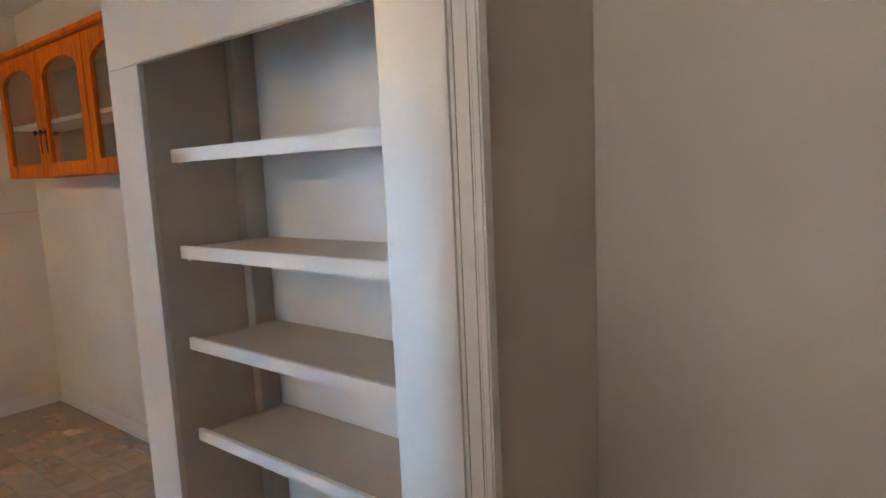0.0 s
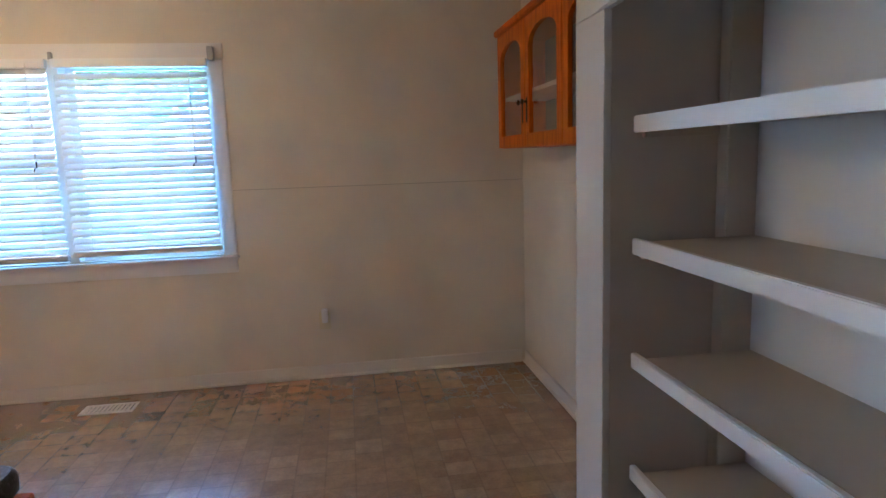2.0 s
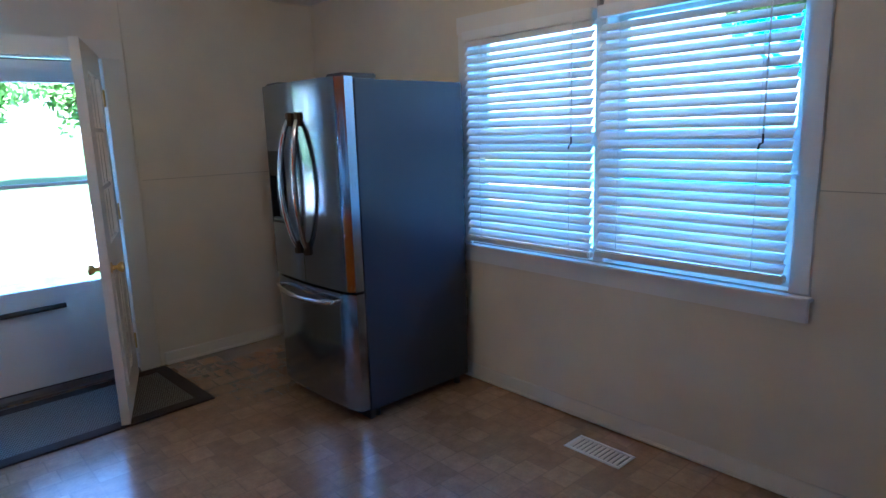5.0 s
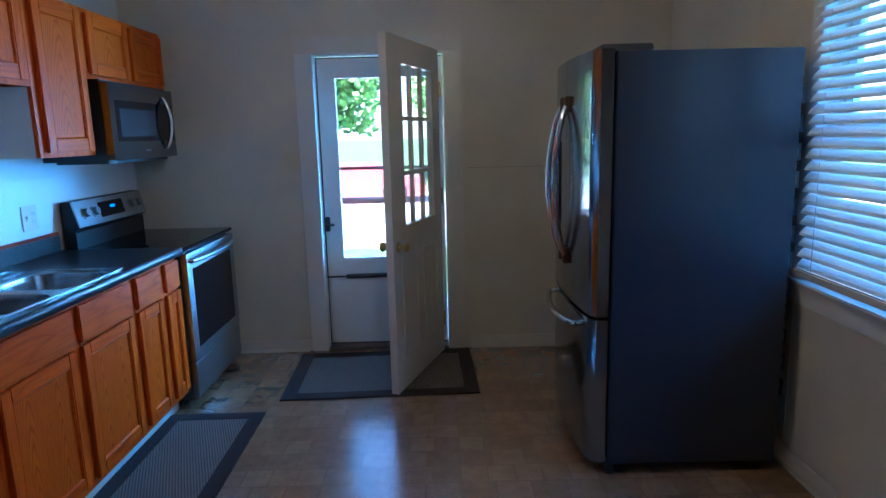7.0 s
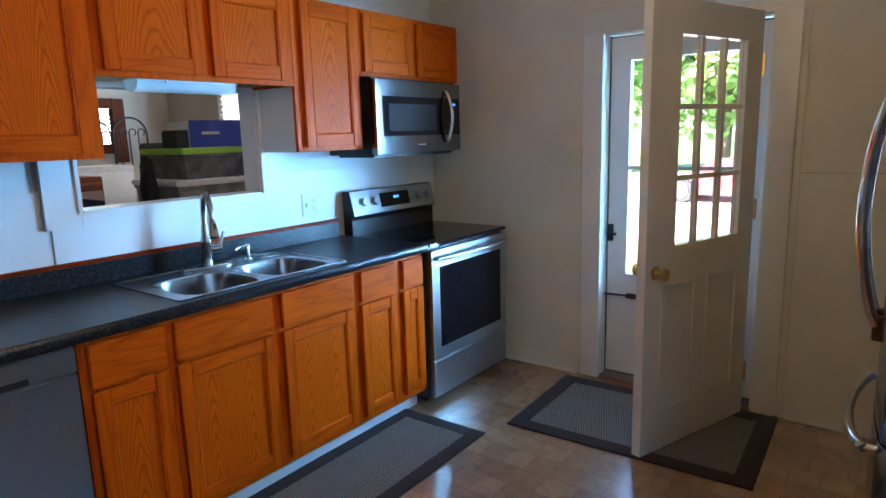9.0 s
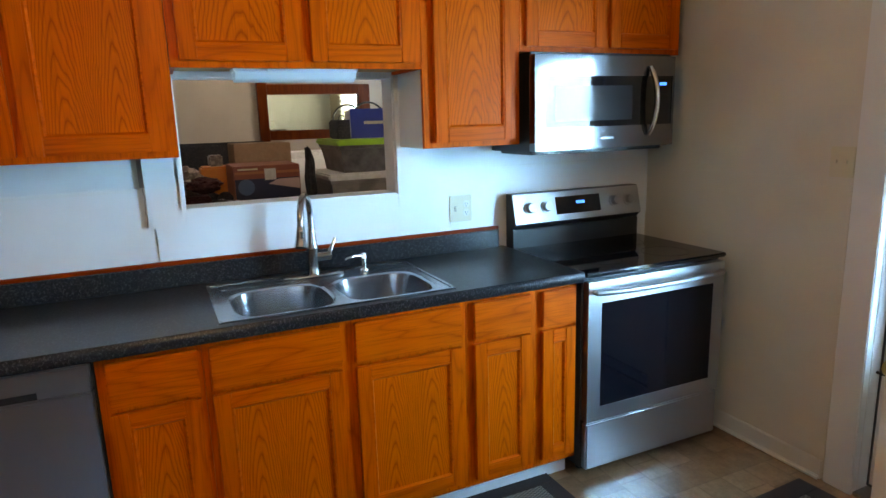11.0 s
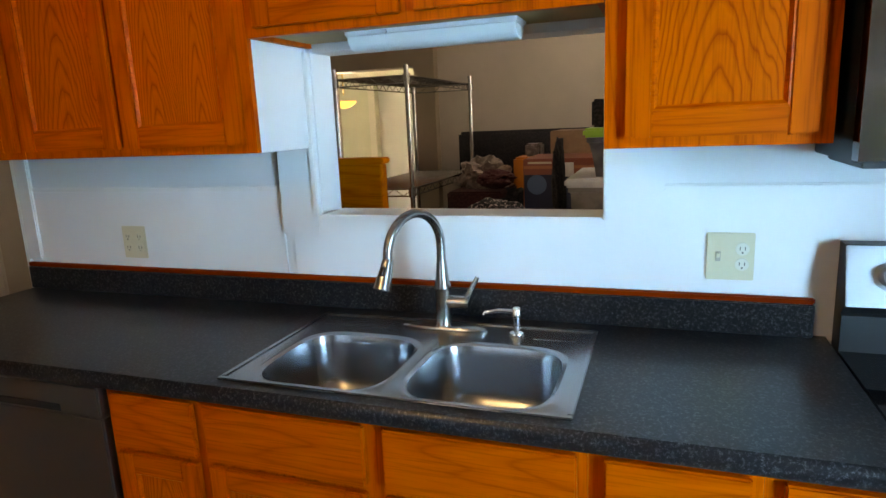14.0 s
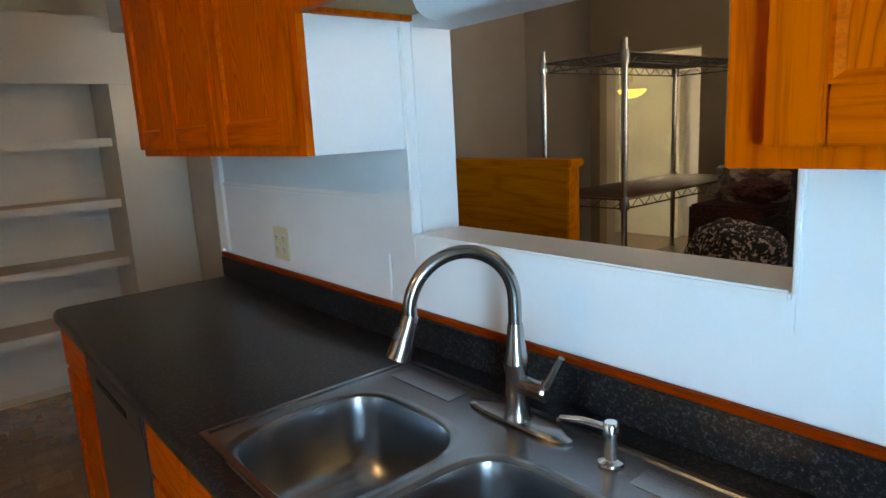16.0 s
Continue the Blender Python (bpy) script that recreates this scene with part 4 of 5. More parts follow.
faucet = thing("faucet", (0.15, 1.757, SZ), "brushed steel gooseneck faucet with a pull-down spray head", "faucet")
FX, FY = 0.150, 1.760
bm = bm_new()
loops = []
for s, z in ((1.0, 0.0), (1.0, 0.004), (0.9, 0.008)):
    loops.append([(FX + 0.026 * s * math.copysign(abs(math.cos(a)) ** 0.8, math.cos(a)), FY + 0.125 * s * math.copysign(abs(math.sin(a)) ** 0.7, math.sin(a)), SZ - 0.002 + z) for a in (2 * math.pi * k / 40 for k in range(40))])
rings(bm, loops)
part("deck_plate", bm, M["nickel"], faucet, "", True)
bm = bm_new()
turned(bm, (FX, FY, SZ + 0.006), [(0.027, 0.0), (0.024, 0.006), (0.021, 0.03), (0.021, 0.095), (0.024, 0.10), (0.024, 0.112), (0.019, 0.13), (0.0145, 0.18), (0.0135, 0.185)], "z", 24)
part("base", bm, M["nickel"], faucet, "", True)
bm = bm_new()
R = 0.098
pts = [(FX, FY, SZ + 0.18), (FX, FY, SZ + 0.215)] + [tuple(p) for p in arc((FX + R, FY, SZ + 0.236), R, 180, -4, 20)]
TA = radians(-23)
pts = [(FX + (p[0] - FX) * math.cos(TA), FY + (p[0] - FX) * math.sin(TA), p[2]) for p in pts]
tube(bm, pts, 0.0125, 16)
part("neck", bm, M["nickel"], faucet, "", True)
e = Vector(pts[-1])
d = (Vector(pts[-1]) - Vector(pts[-2])).normalized()
d = (d + Vector((0.40, -0.17, -0.25))).normalized()
bm = bm_new()
tube(bm, [e - d * 0.004, e + d * 0.008, e + d * 0.02, e + d * 0.050, e + d * 0.074, e + d * 0.077], [0.0135, 0.0155, 0.0165, 0.0205, 0.0235, 0.016], 18)
head = part("spray_head", bm, M["nickel"], faucet, "", True)
bm = bm_new()
tube(bm, [e + d * 0.022 + Vector((0.014, 0, 0.008)), e + d * 0.044 + Vector((0.017, 0, 0.008))], 0.0055, 8)
part("button", bm, M["black"], head, "black spray button", True)
bm = bm_new()
tube(bm, [(FX, FY + 0.015, SZ + 0.075), (FX, FY + 0.04, SZ + 0.075), (FX, FY + 0.07, SZ + 0.075), (FX, FY + 0.075, SZ + 0.075)], [0.018, 0.0175, 0.0175, 0.013], 16)
tube(bm, [(FX, FY + 0.066, SZ + 0.082), (FX - 0.004, FY + 0.078, SZ + 0.105), (FX - 0.01, FY + 0.098, SZ + 0.145)], [0.010, 0.008, 0.006], 12)
part("lever", bm, M["nickel"], faucet, "", True)

soap = thing("soap_dispenser", (0.155, 1.968, SZ), "small chrome soap dispenser on the sink deck", "soap dispenser")
bm = bm_new()
turned(bm, (0.155, 1.968, SZ - 0.002), [(0.022, 0), (0.021, 0.005), (0.011, 0.009), (0.010, 0.045), (0.013, 0.047), (0.013, 0.068), (0.010, 0.072)], "z", 20)
part("pump", bm, M["chrome"], soap, "", True)
bm = bm_new()
tube(bm, [(0.157, 1.964, SZ + 0.060), (0.172, 1.925, SZ + 0.065), (0.182, 1.888, SZ + 0.060), (0.184, 1.884, SZ + 0.054)], [0.006, 0.0055, 0.005, 0.004], 10)
part("spout", bm, M["chrome"], soap, "", True)

# ---------- dishwasher ----------
dw = thing("dishwasher", (0.3, 0.69, 0), "stainless steel dishwasher under the worktop", "dishwasher")
part("body", box(0.02, 0.585, 0.392, 0.993, 0.09, 0.868), M["dark_grey"], dw)
part("door", box(0.586, 0.622, 0.395, 0.990, 0.11, 0.775, 0.005), M["steel_dim"], dw)
part("control_panel", box(0.586, 0.626, 0.395, 0.990, 0.778, 0.862, 0.005), M["steel_dim"], dw)
part("handle_pocket", box(0.6262, 0.629, 0.54, 0.855, 0.783, 0.803, 0.001), M["black"], dw, "dark pocket handle")
part("toe_plate", box(0.50, 0.515, 0.395, 0.990, 0.0, 0.089), M["black"], dw)

# ---------- range ----------
RY0, RY1 = 2.732, 3.486
rng_ = thing("range", (0.35, 3.11, 0), "stainless electric range with a black glass top", "range")
part("body", box(0.02, 0.615, RY0, RY1, 0.04, 0.885, 0.003), M["dark_grey"], rng_)
for y in (RY0 + 0.05, RY1 - 0.05):
    for x in (0.08, 0.55):
        bm = bm_new()
        tube(bm, [(x, y, 0.0), (x, y, 0.045)], 0.018, 10)
        part("foot", bm, M["black"], rng_)
part("cooktop", box(0.07, 0.655, RY0 - 0.006, RY1 + 0.006, 0.886, 0.906, 0.006), M["black_glass"], rng_, "black glass cooktop")
bm = bm_new()
loops = []
for y in (RY0, RY1):
    loops.append([(0.02, y, 0.885), (0.085, y, 0.885), (0.085, y, 0.995), (0.075, y, 1.00), (0.105, y, 1.022), (0.068, y, 1.163), (0.02, y, 1.163)])
rings(bm, loops)
guard = part("backguard", bm, M["black"], rng_, "black backguard")
tilt = Matrix.Translation((0.106, 0, 1.023)) @ Matrix.Rotation(radians(-14.7), 4, 'Y')
part("panel", turn_to(box(0.0, 0.006, RY0, RY1, 0.0, 0.142, 0.002), tilt), M["steel"], guard, "brushed steel control panel")
part("screen", turn_to(box(0.0062, 0.0085, RY0 + 0.235, RY0 + 0.50, 0.03, 0.115, 0.001), tilt), M["black_glass"], guard, "black glass display")
part("clock_digits", turn_to(box(0.0087, 0.0092, RY0 + 0.355, RY0 + 0.405, 0.075, 0.09), tilt), M["display"], guard, "glowing blue clock bar")
for y in (RY0 + 0.085, RY0 + 0.18, RY1 - 0.165, RY1 - 0.075):
    bm = bm_new()
    turned(bm, (0.0065, y, 0.072), [(0.032, 0.0), (0.031, 0.004), (0.024, 0.005), (0.023, 0.024), (0.020, 0.028), (0.004, 0.029)], "x", 22)
    k = part("knob", turn_to(bm, tilt), M["steel"], guard, "round steel knob", True)
bm = slab("x", 0.618, 0.655, RY0 + 0.004, RY1 - 0.004, 0.265, 0.868, [(RY0 + 0.07, RY1 - 0.065, 0.325, 0.775)])
od = part("oven_door", bm, M["steel"], rng_)
part("window", box(0.645, 0.652, RY0 + 0.07, RY1 - 0.065, 0.325, 0.775), M["oven_glass"], od, "black glass oven window")
bm = bm_new()
n = 14
pts = [(0.672 + 0.032 * math.sin(math.pi * k / n) ** 0.6, RY0 + 0.03 + (RY1 - RY0 - 0.06) * k / n, 0.826) for k in range(n + 1)]
tube(bm, pts, 0.012, 12)
for y in (RY0 + 0.035, RY1 - 0.035):
    tube(bm, [(0.65, y, 0.826), (0.676, y, 0.826)], 0.011, 10)
part("handle", bm, M["steel"], od, "curved steel oven handle", True)
part("drawer", box(0.618, 0.652, RY0 + 0.004, RY1 - 0.004, 0.045, 0.255, 0.006), M["steel"], rng_)
for cx, cy, r in ((0.24, RY0 + 0.2, 0.10), (0.24, RY1 - 0.2, 0.08), (0.49, RY0 + 0.2, 0.085), (0.49, RY1 - 0.2, 0.105)):
    bm = bm_new()
    rings(bm, [bowl_ring(cx, cy, r, r, 0.9064, 40, 2), bowl_ring(cx, cy, r - 0.003, r - 0.003, 0.9065, 40, 2)], True, False, False)
    part("burner_ring", bm, M["burner_print"], rng_, "thin grey burner ring")

# ---------- microwave ----------
MY0, MY1, MZ0, MZ1 = 2.662, 3.412, 1.372, 1.768
mw = thing("microwave", (0.2, 3.04, MZ0), "stainless microwave hung over the range", "microwave")
part("body", box(0.002, 0.335, MY0 + 0.004, MY1 + 0.012, MZ0, MZ1 + 0.014, 0.003), M["black"], mw)
bm = slab("x", 0.336, 0.378, MY0, MY1, MZ0 + 0.006, MZ1, [(MY0 + 0.05, MY1 - 0.012, MZ0 + 0.10, MZ1 - 0.085)])
md = part("door", bm, M["steel_fine"], mw)
part("glass", box(0.365, 0.374, MY0 + 0.05, MY1 - 0.012, MZ0 + 0.10, MZ1 - 0.085), M["black_glass"], md, "black glass door")
part("inner_window", box(0.3742, 0.3752, MY0 + 0.10, MY1 - 0.24, MZ0 + 0.125, MZ1 - 0.125), M["mesh_glass"], md, "grey mesh window")
bm = bm_new()
n = 12
pts = [(0.385 + 0.034 * math.sin(math.pi * k / n) ** 0.7, MY1 - 0.15 + 0.012 * math.sin(math.pi * k / n), MZ0 + 0.055 + (MZ1 - MZ0 - 0.10) * k / n) for k in range(n + 1)]
tube(bm, pts, [0.008] + [0.012] * (n - 1) + [0.008], 12)
part("handle", bm, M["chrome"], md, "curved steel handle", True)
part("clock", box(0.3742, 0.375, MY1 - 0.085, MY1 - 0.045, MZ1 - 0.125, MZ1 - 0.112), M["display"], md, "glowing blue clock bar")
part("vent", box(0.06, 0.33, MY0 + 0.02, MY1 - 0.02, MZ0 - 0.012, MZ0, 0.003), M["black"], mw, "black vent underneath")
part("brand_plate", box(0.3782, 0.3786, 3.0, 3.07, MZ0 + 0.045, MZ0 + 0.053), M["steel_dark"], md)

# ---------- lamp under the short cabinet ----------
ul = thing("under_cabinet_light", (0.11, 1.755, 1.70), "white strip light under the short cabinet, switched off", "light fixture")
part("housing", box(0.05, 0.165, 1.52, 1.985, 1.712, 1.735, 0.003), M["white_plastic"], ul)
bm = bm_new()
prof = [(0.055 + 0.105 * k / 10, 1.711 - 0.036 * math.sin(math.pi * k / 10) ** 0.5) for k in range(11)]
rings(bm, [[(u, y, w) for u, w in prof] for y in (1.525, 1.98)])
part("lens", bm, M["lamp_lens"], ul, "ribbed white lens", True)
bm = bm_new()
turned(bm, (0.168, 1.64, 1.715), [(0.006, 0.0), (0.006, 0.008), (0.003, 0.01)], "x", 10)
part("switch", bm, M["white_plastic"], ul)


# ---------- outlets, switches ----------
def outlet(x, y0, y1, z0, z1, label, kinds):
    t = thing("outlet", (x, (y0 + y1) / 2, z0), label, "outlet", "wall outlets")
    part("plate", box(x, x + 0.006, y0, y1, z0, z1, 0.002), M["cream_plastic"], t)
    w = (y1 - y0) / len(kinds)
    for i, k in enumerate(kinds):
        c = y0 + w * (i + 0.5)
        zc = (z0 + z1) / 2
        if k == "switch":
            part("switch_well", box(x + 0.0061, x + 0.0066, c - 0.006, c + 0.006, zc - 0.013, zc + 0.013), M["seam"], t)
            part("toggle", box(x + 0.006, x + 0.016, c - 0.004, c + 0.004, zc - 0.002, zc + 0.010, 0.001), M["cream_plastic"], t)
        else:
            for dz in (-0.02, 0.02):
                bm = bm_new()
                turned(bm, (x + 0.006, c, zc + dz), [(0.0165, 0), (0.0165, 0.0015), (0.015, 0.002), (0.001, 0.002)], "x", 18)
                s = part("socket", bm, M["socket"] if y0 > 2 else M["cream_plastic"], t)
                bm = bm_new()
                bx(bm, x + 0.008, x + 0.0086, c - 0.007, c - 0.005, zc + dz - 0.003, zc + dz + 0.006)
                bx(bm, x + 0.008, x + 0.0086, c + 0.005, c + 0.007, zc + dz - 0.003, zc + dz + 0.006)
                bx(bm, x + 0.008, x + 0.0086, c - 0.002, c + 0.002, zc + dz - 0.011, zc + dz - 0.007)
                part("slots", bm, M["slot"], s)
    return t


outlet(0.0065, 0.488, 0.592, 1.046, 1.162, "ivory double outlet plate on the white wall", ("socket", "socket"))
outlet(0.0065, 2.437, 2.550, 1.052, 1.175, "ivory plate with a switch and an outlet", ("switch", "socket"))
sw = thing("light_switch", (1.059, DY, 1.252), "ivory light switch plate beside the back door", "light switch")
part("plate", box(1.003, 1.098, DY - 0.0105, DY - 0.0042, 1.258, 1.375, 0.002), M["cream_plastic"], sw)
for x in (1.03, 1.07):
    part("toggle", box(x - 0.004, x + 0.004, DY - 0.022, DY - 0.0106, 1.312, 1.326, 0.001), M["cream_plastic"], sw)
lo = thing("outlet", (WX, -0.385, 0.33), "ivory outlet low on the wall with a white plug-in night light", "outlet")
part("plate", box(WX - 0.0115, WX - 0.0042, -0.422, -0.348, 0.325, 0.44, 0.002), M["cream_plastic"], lo)
part("plug_in", box(WX - 0.055, WX - 0.0118, -0.405, -0.366, 0.375, 0.465, 0.006), M["white_plastic"], lo, "white plug-in unit")

# ---------- floor register ----------
reg = thing("floor_register", (3.28, 0.885, 0), "white metal floor register near the wall", "floor vent")
bm = bm_new()
for b in ((3.205, 3.222, 0.735, 1.035), (3.33, 3.347, 0.735, 1.035), (3.222, 3.33, 0.735, 0.752), (3.222, 3.33, 1.018, 1.035)):
    bx(bm, *b, 0.0005, 0.007, 0.002)
part("frame", bm, M["trim"], reg)
part("well", box(3.222, 3.33, 0.752, 1.018, 0.0004, 0.001), M["dark_grey"], reg, "dark slots")
for k in range(11):
    part("slat", box(3.224, 3.328, 0.762 + k * 0.024, 0.778 + k * 0.024, 0.0012, 0.005), M["trim_beige"], reg)

# ---------- mats ----------
def make_mat(corners, label, name="door_mat"):
    """A flat woven mat with a dark border, from its centre, size and turn."""
    cx, cy, sx, sy, turn, brd = corners
    m = Matrix.Translation((cx, cy, 0)) @ Matrix.Rotation(radians(turn), 4, 'Z')
    t = thing(name, (cx, cy, 0), label, "mat", "mats on the floor")
    b = bm_new()
    for q in ((-sx / 2, -sx / 2 + brd, -sy / 2, sy / 2), (sx / 2 - brd, sx / 2, -sy / 2, sy / 2), (-sx / 2 + brd, sx / 2 - brd, -sy / 2, -sy / 2 + brd), (-sx / 2 + brd, sx / 2 - brd, sy / 2 - brd, sy / 2)):
        bx(b, *q, 0.0006, 0.010, 0.002)
    part("border", turn_to(b, m), M["rug_border"], t, "dark brown woven border")
    part("field", turn_to(box(-sx / 2 + brd, sx / 2 - brd, -sy / 2 + brd, sy / 2 - brd, 0.0006, 0.008), m), M["rug"], t, "beige ribbed woven field")
    return t


make_mat((1.643, 3.17, 1.145, 0.755, 2.2, 0.085), "brown-bordered woven mat in front of the back door")
make_mat((0.800, 2.005, 0.52, 1.23, 0.8, 0.075), "brown-bordered woven mat along the cabinets", "runner_mat")

# ---------- fridge ----------
FRY0, FRY1, FRZ = 1.915, 2.73, 1.775
FRM = (FRY0 + FRY1) / 2
fr = thing("fridge", (3.05, 2.37, 0), "stainless french-door fridge with dark grey sides", "fridge")
part("case", box(2.715, 3.44, FRY0 + 0.008, FRY1 - 0.008, 0.05, FRZ - 0.01, 0.006), M["case"], fr, "dark grey painted case")
part("foot_grille", box(2.72, 2.75, FRY0 + 0.02, FRY1 - 0.02, 0.0, 0.06), M["black"], fr)
for y in (FRY0 + 0.05, FRY1 - 0.05):
    for x in (2.78, 3.38):
        bm = bm_new()
        tube(bm, [(x, y, 0.0), (x, y, 0.05)], 0.02, 10)
        part("foot", bm, M["black"], fr)


def bowed_door(y0, y1, z0, z1, side):
    """A door front that swells gently towards the middle of the fridge."""
    n = 14
    prof = [(2.706, y0), (2.706, y1)]
    for k in range(n + 1):
        v = y1 + (y0 - y1) * k / n
        s = (v - FRY0) / (FRY1 - FRY0)
        edge = 0.020 * (max(0, 1 - (v - y0) / 0.02) ** 2 if y0 == FRY0 else 0) + 0.020 * (max(0, 1 - (y1 - v) / 0.02) ** 2 if y1 == FRY1 else 0)
        prof.append((2.637 - 0.030 * (1 - (2 * s - 1) ** 2) + edge, v))
    b = bm_new()
    rings(b, [[(x, y, z) for x, y in prof] for z in (z0, z0 + 0.003, z1 - 0.003, z1)])
    return b


ld = part("left_door", bowed_door(FRM + 0.002, FRY1, 0.715, FRZ, 1), M["steel_v"], fr, "", True)
rd = part("right_door", bowed_door(FRY0, FRM - 0.002, 0.715, FRZ, -1), M["steel_v"], fr, "", True)
fd = part("freezer_drawer", bowed_door(FRY0, FRY1, 0.07, 0.700, 0), M["steel_v"], fr, "", True)
for d_, y in ((ld, FRM + 0.047), (rd, FRM - 0.047)):
    bm = bm_new()
    n = 14
    bow = 1 if y > FRM else -1
    pts = [(2.600 - 0.060 * math.sin(math.pi * k / n) ** 0.7, y + bow * 0.028 * math.sin(math.pi * k / n), 0.90 + 0.69 * k / n) for k in range(n + 1)]
    tube(bm, pts, [0.012] + [0.0145] * (n - 1) + [0.012], 12)
    part("handle", bm, M["chrome"], d_, "long bowed steel handle", True)
    for z in (0.905, 1.585):
        part("handle_mount", box(2.585, 2.614, y - 0.014, y + 0.014, z - 0.035, z + 0.035, 0.004), M["bronze"], d_, "brownish handle mount")
bm = bm_new()
n = 14
pts = [(2.600 - 0.052 * math.sin(math.pi * k / n) ** 0.6, FRY0 + 0.11 + (FRY1 - FRY0 - 0.22) * k / n, 0.655 - 0.012 * math.sin(math.pi * k / n)) for k in range(n + 1)]
tube(bm, pts, [0.011] + [0.014] * (n - 1) + [0.011], 12)
for y in (FRY0 + 0.12, FRY1 - 0.12):
    tube(bm, [(2.58, y, 0.655), (2.635, y, 0.655)], 0.011, 10)
part("drawer_handle", bm, M["chrome"], fd, "long bowed steel drawer handle", True)
DS0, DS1 = FRY1 - 0.245, FRY1 - 0.085         # ice and water dispenser in the left door
disp = part("dispenser", slab("x", 2.604, 2.645, DS0, DS1, 1.02, 1.42, [(DS0 + 0.012, DS1 - 0.012, 1.035, 1.285)]), M["black_glass"], ld, "black ice and water dispenser")
part("recess", box(2.634, 2.646, DS0 + 0.012, DS1 - 0.012, 1.035, 1.285), M["black"], disp, "dark recess")
part("paddle", box(2.612, 2.633, DS0 + 0.055, DS1 - 0.055, 1.13, 1.26, 0.004), M["black"], disp)
part("drip_tray", box(2.600, 2.633, DS0 + 0.016, DS1 - 0.016, 1.036, 1.05, 0.003), M["steel_dark"], disp)
for y in (FRY0 + 0.09, FRY1 - 0.09):
    part("hinge_cover", box(2.66, 2.86, y - 0.075, y + 0.075, FRZ - 0.0095, FRZ + 0.018, 0.006), M["dark_grey"], fr, "dark grey hinge cover")
bm = bm_new()
pts = []
for k in range(24):
    z = 0.35 + k * 0.055
    pts += [(3.456, FRY0 + (0.03 if k % 2 else 0.75), z), (3.456, FRY0 + (0.75 if k % 2 else 0.03), z)]
tube(bm, pts, 0.008, 6)
part("back_coil", bm, M["black"], fr, "black coil behind the case")

# ---------- kitchen ceiling lamp ----------
cl = thing("ceiling_lamp", (2.02, 1.32, 2.05), "warm glowing ceiling lamp with a round glass globe", "lamp")
bm = bm_new()
turned(bm, (2.02, 1.32, CH - 0.001), [(0.07, 0.0), (0.07, -0.02), (0.02, -0.05), (0.012, -0.06), (0.012, -0.16), (0.03, -0.18), (0.03, -0.222)], "z", 20)
part("stem", bm, M["brass"], cl, "", True)
bm = bm_new()
turned(bm, (2.02, 1.32, 2.05), [(0.008, 0.0), (0.04, 0.012), (0.064, 0.06), (0.064, 0.10), (0.04, 0.15), (0.028, 0.17)], "z", 20)
part("globe", bm, M["bulb_glow"], cl, "glowing warm globe", True)


# ---------- the other room, seen through the opening and the passage ----------
OX = -3.30
solid("wall_north_2", slab("y", DY, DY + 0.12, -6.3, -0.12, 0, CH, [(-2.35, -0.78, 1.30, 2.02)]), M["wall_other"], "beige wall of the other room with a window", "wall", kind="structure")
solid("wall_west_2", slab("x", OX - 0.12, OX, -1.40, DY, 0, CH, [(-0.44, 0.37, 0, 1.93)]), M["wall_other"], "beige far wall of the other room", "wall", kind="structure")
solid("wall_south_2", slab("y", -1.40, -1.28, OX, -0.464, 0, CH), M["wall_other"], "pale beige wall beside the passage", "wall", kind="structure")
# brown puts the shade round the hall opening into the colour
shaded_surround_paint = painted("shade_toned_beige_paint", (0.30, 0.23, 0.155), 0.6)
passage = thing("passage_wall", (-0.39, -1.1, 0), "short wall beside the passage with glossy white boards", "wall", kind="structure")
part("core", box(-0.463, -0.310, -1.279, -0.906, 0, CH), M["wall_other"], passage)
part("jamb_board", box(-0.444, -0.308, -0.905, -0.886, 0, CH - 0.01, 0.006), M["pantry"], passage)
part("edge_board", box(-0.476, -0.450, -0.905, -0.884, 0, CH - 0.01, 0.003), M["pantry"], passage)
part("edge_bead", box(-0.492, -0.478, -0.905, -0.882, 0, CH - 0.01, 0.003), M["pantry"], passage)
# proud surround added to carry that shade as a brown band
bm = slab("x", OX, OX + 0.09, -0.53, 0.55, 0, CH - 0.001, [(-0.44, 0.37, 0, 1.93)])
solid("archway", bm, shaded_surround_paint, "surround of the hall opening, coloured brown for its shade", "archway", kind="structure")
solid("wall_hall", slab("x", -6.2, -6.08, -2.3, 1.6, 0, CH, [(-1.35, -0.62, 0, 1.98)]), M["wall_pale"], "pale green hall wall with a doorway", "wall", kind="structure")
solid("wall_hall_side", slab("y", 0.60, 0.72, -6.08, OX - 0.12, 0, CH), M["wall_pale"], "pale green side wall of the hall", "wall", kind="structure")
solid("wall_hall_end", slab("y", -2.30, -2.18, -6.08, OX - 0.12, 0, CH), M["wall_pale"], "pale end wall of the hall", "wall", kind="structure")
solid("wall_far", slab("x", -6.3, -6.24, -2.3, 4.6, 0, CH), M["wall_white"], "white wall beyond the hall", "wall", kind="structure")
solid("wall_far_side", slab("y", 4.48, 4.6, -6.24, OX - 0.12, 0, CH), M["wall_pale"], "pale wall behind the framed opening", "wall", kind="structure")
hall_frame = thing("hall_door_frame", (-6.08, -0.98, 0), "pale casing round the hall doorway", "door frame", kind="structure")
part("side_casing", box(-6.08, -6.06, -1.44, -1.35, 0, 2.0, 0.003), M["trim_beige"], hall_frame)
part("side_casing", box(-6.08, -6.06, -0.62, -0.53, 0, 2.0, 0.003), M["trim_beige"], hall_frame)
part("head_casing", box(-6.08, -6.06, -1.44, -0.53, 2.001, 2.09, 0.003), M["trim_beige"], hall_frame)
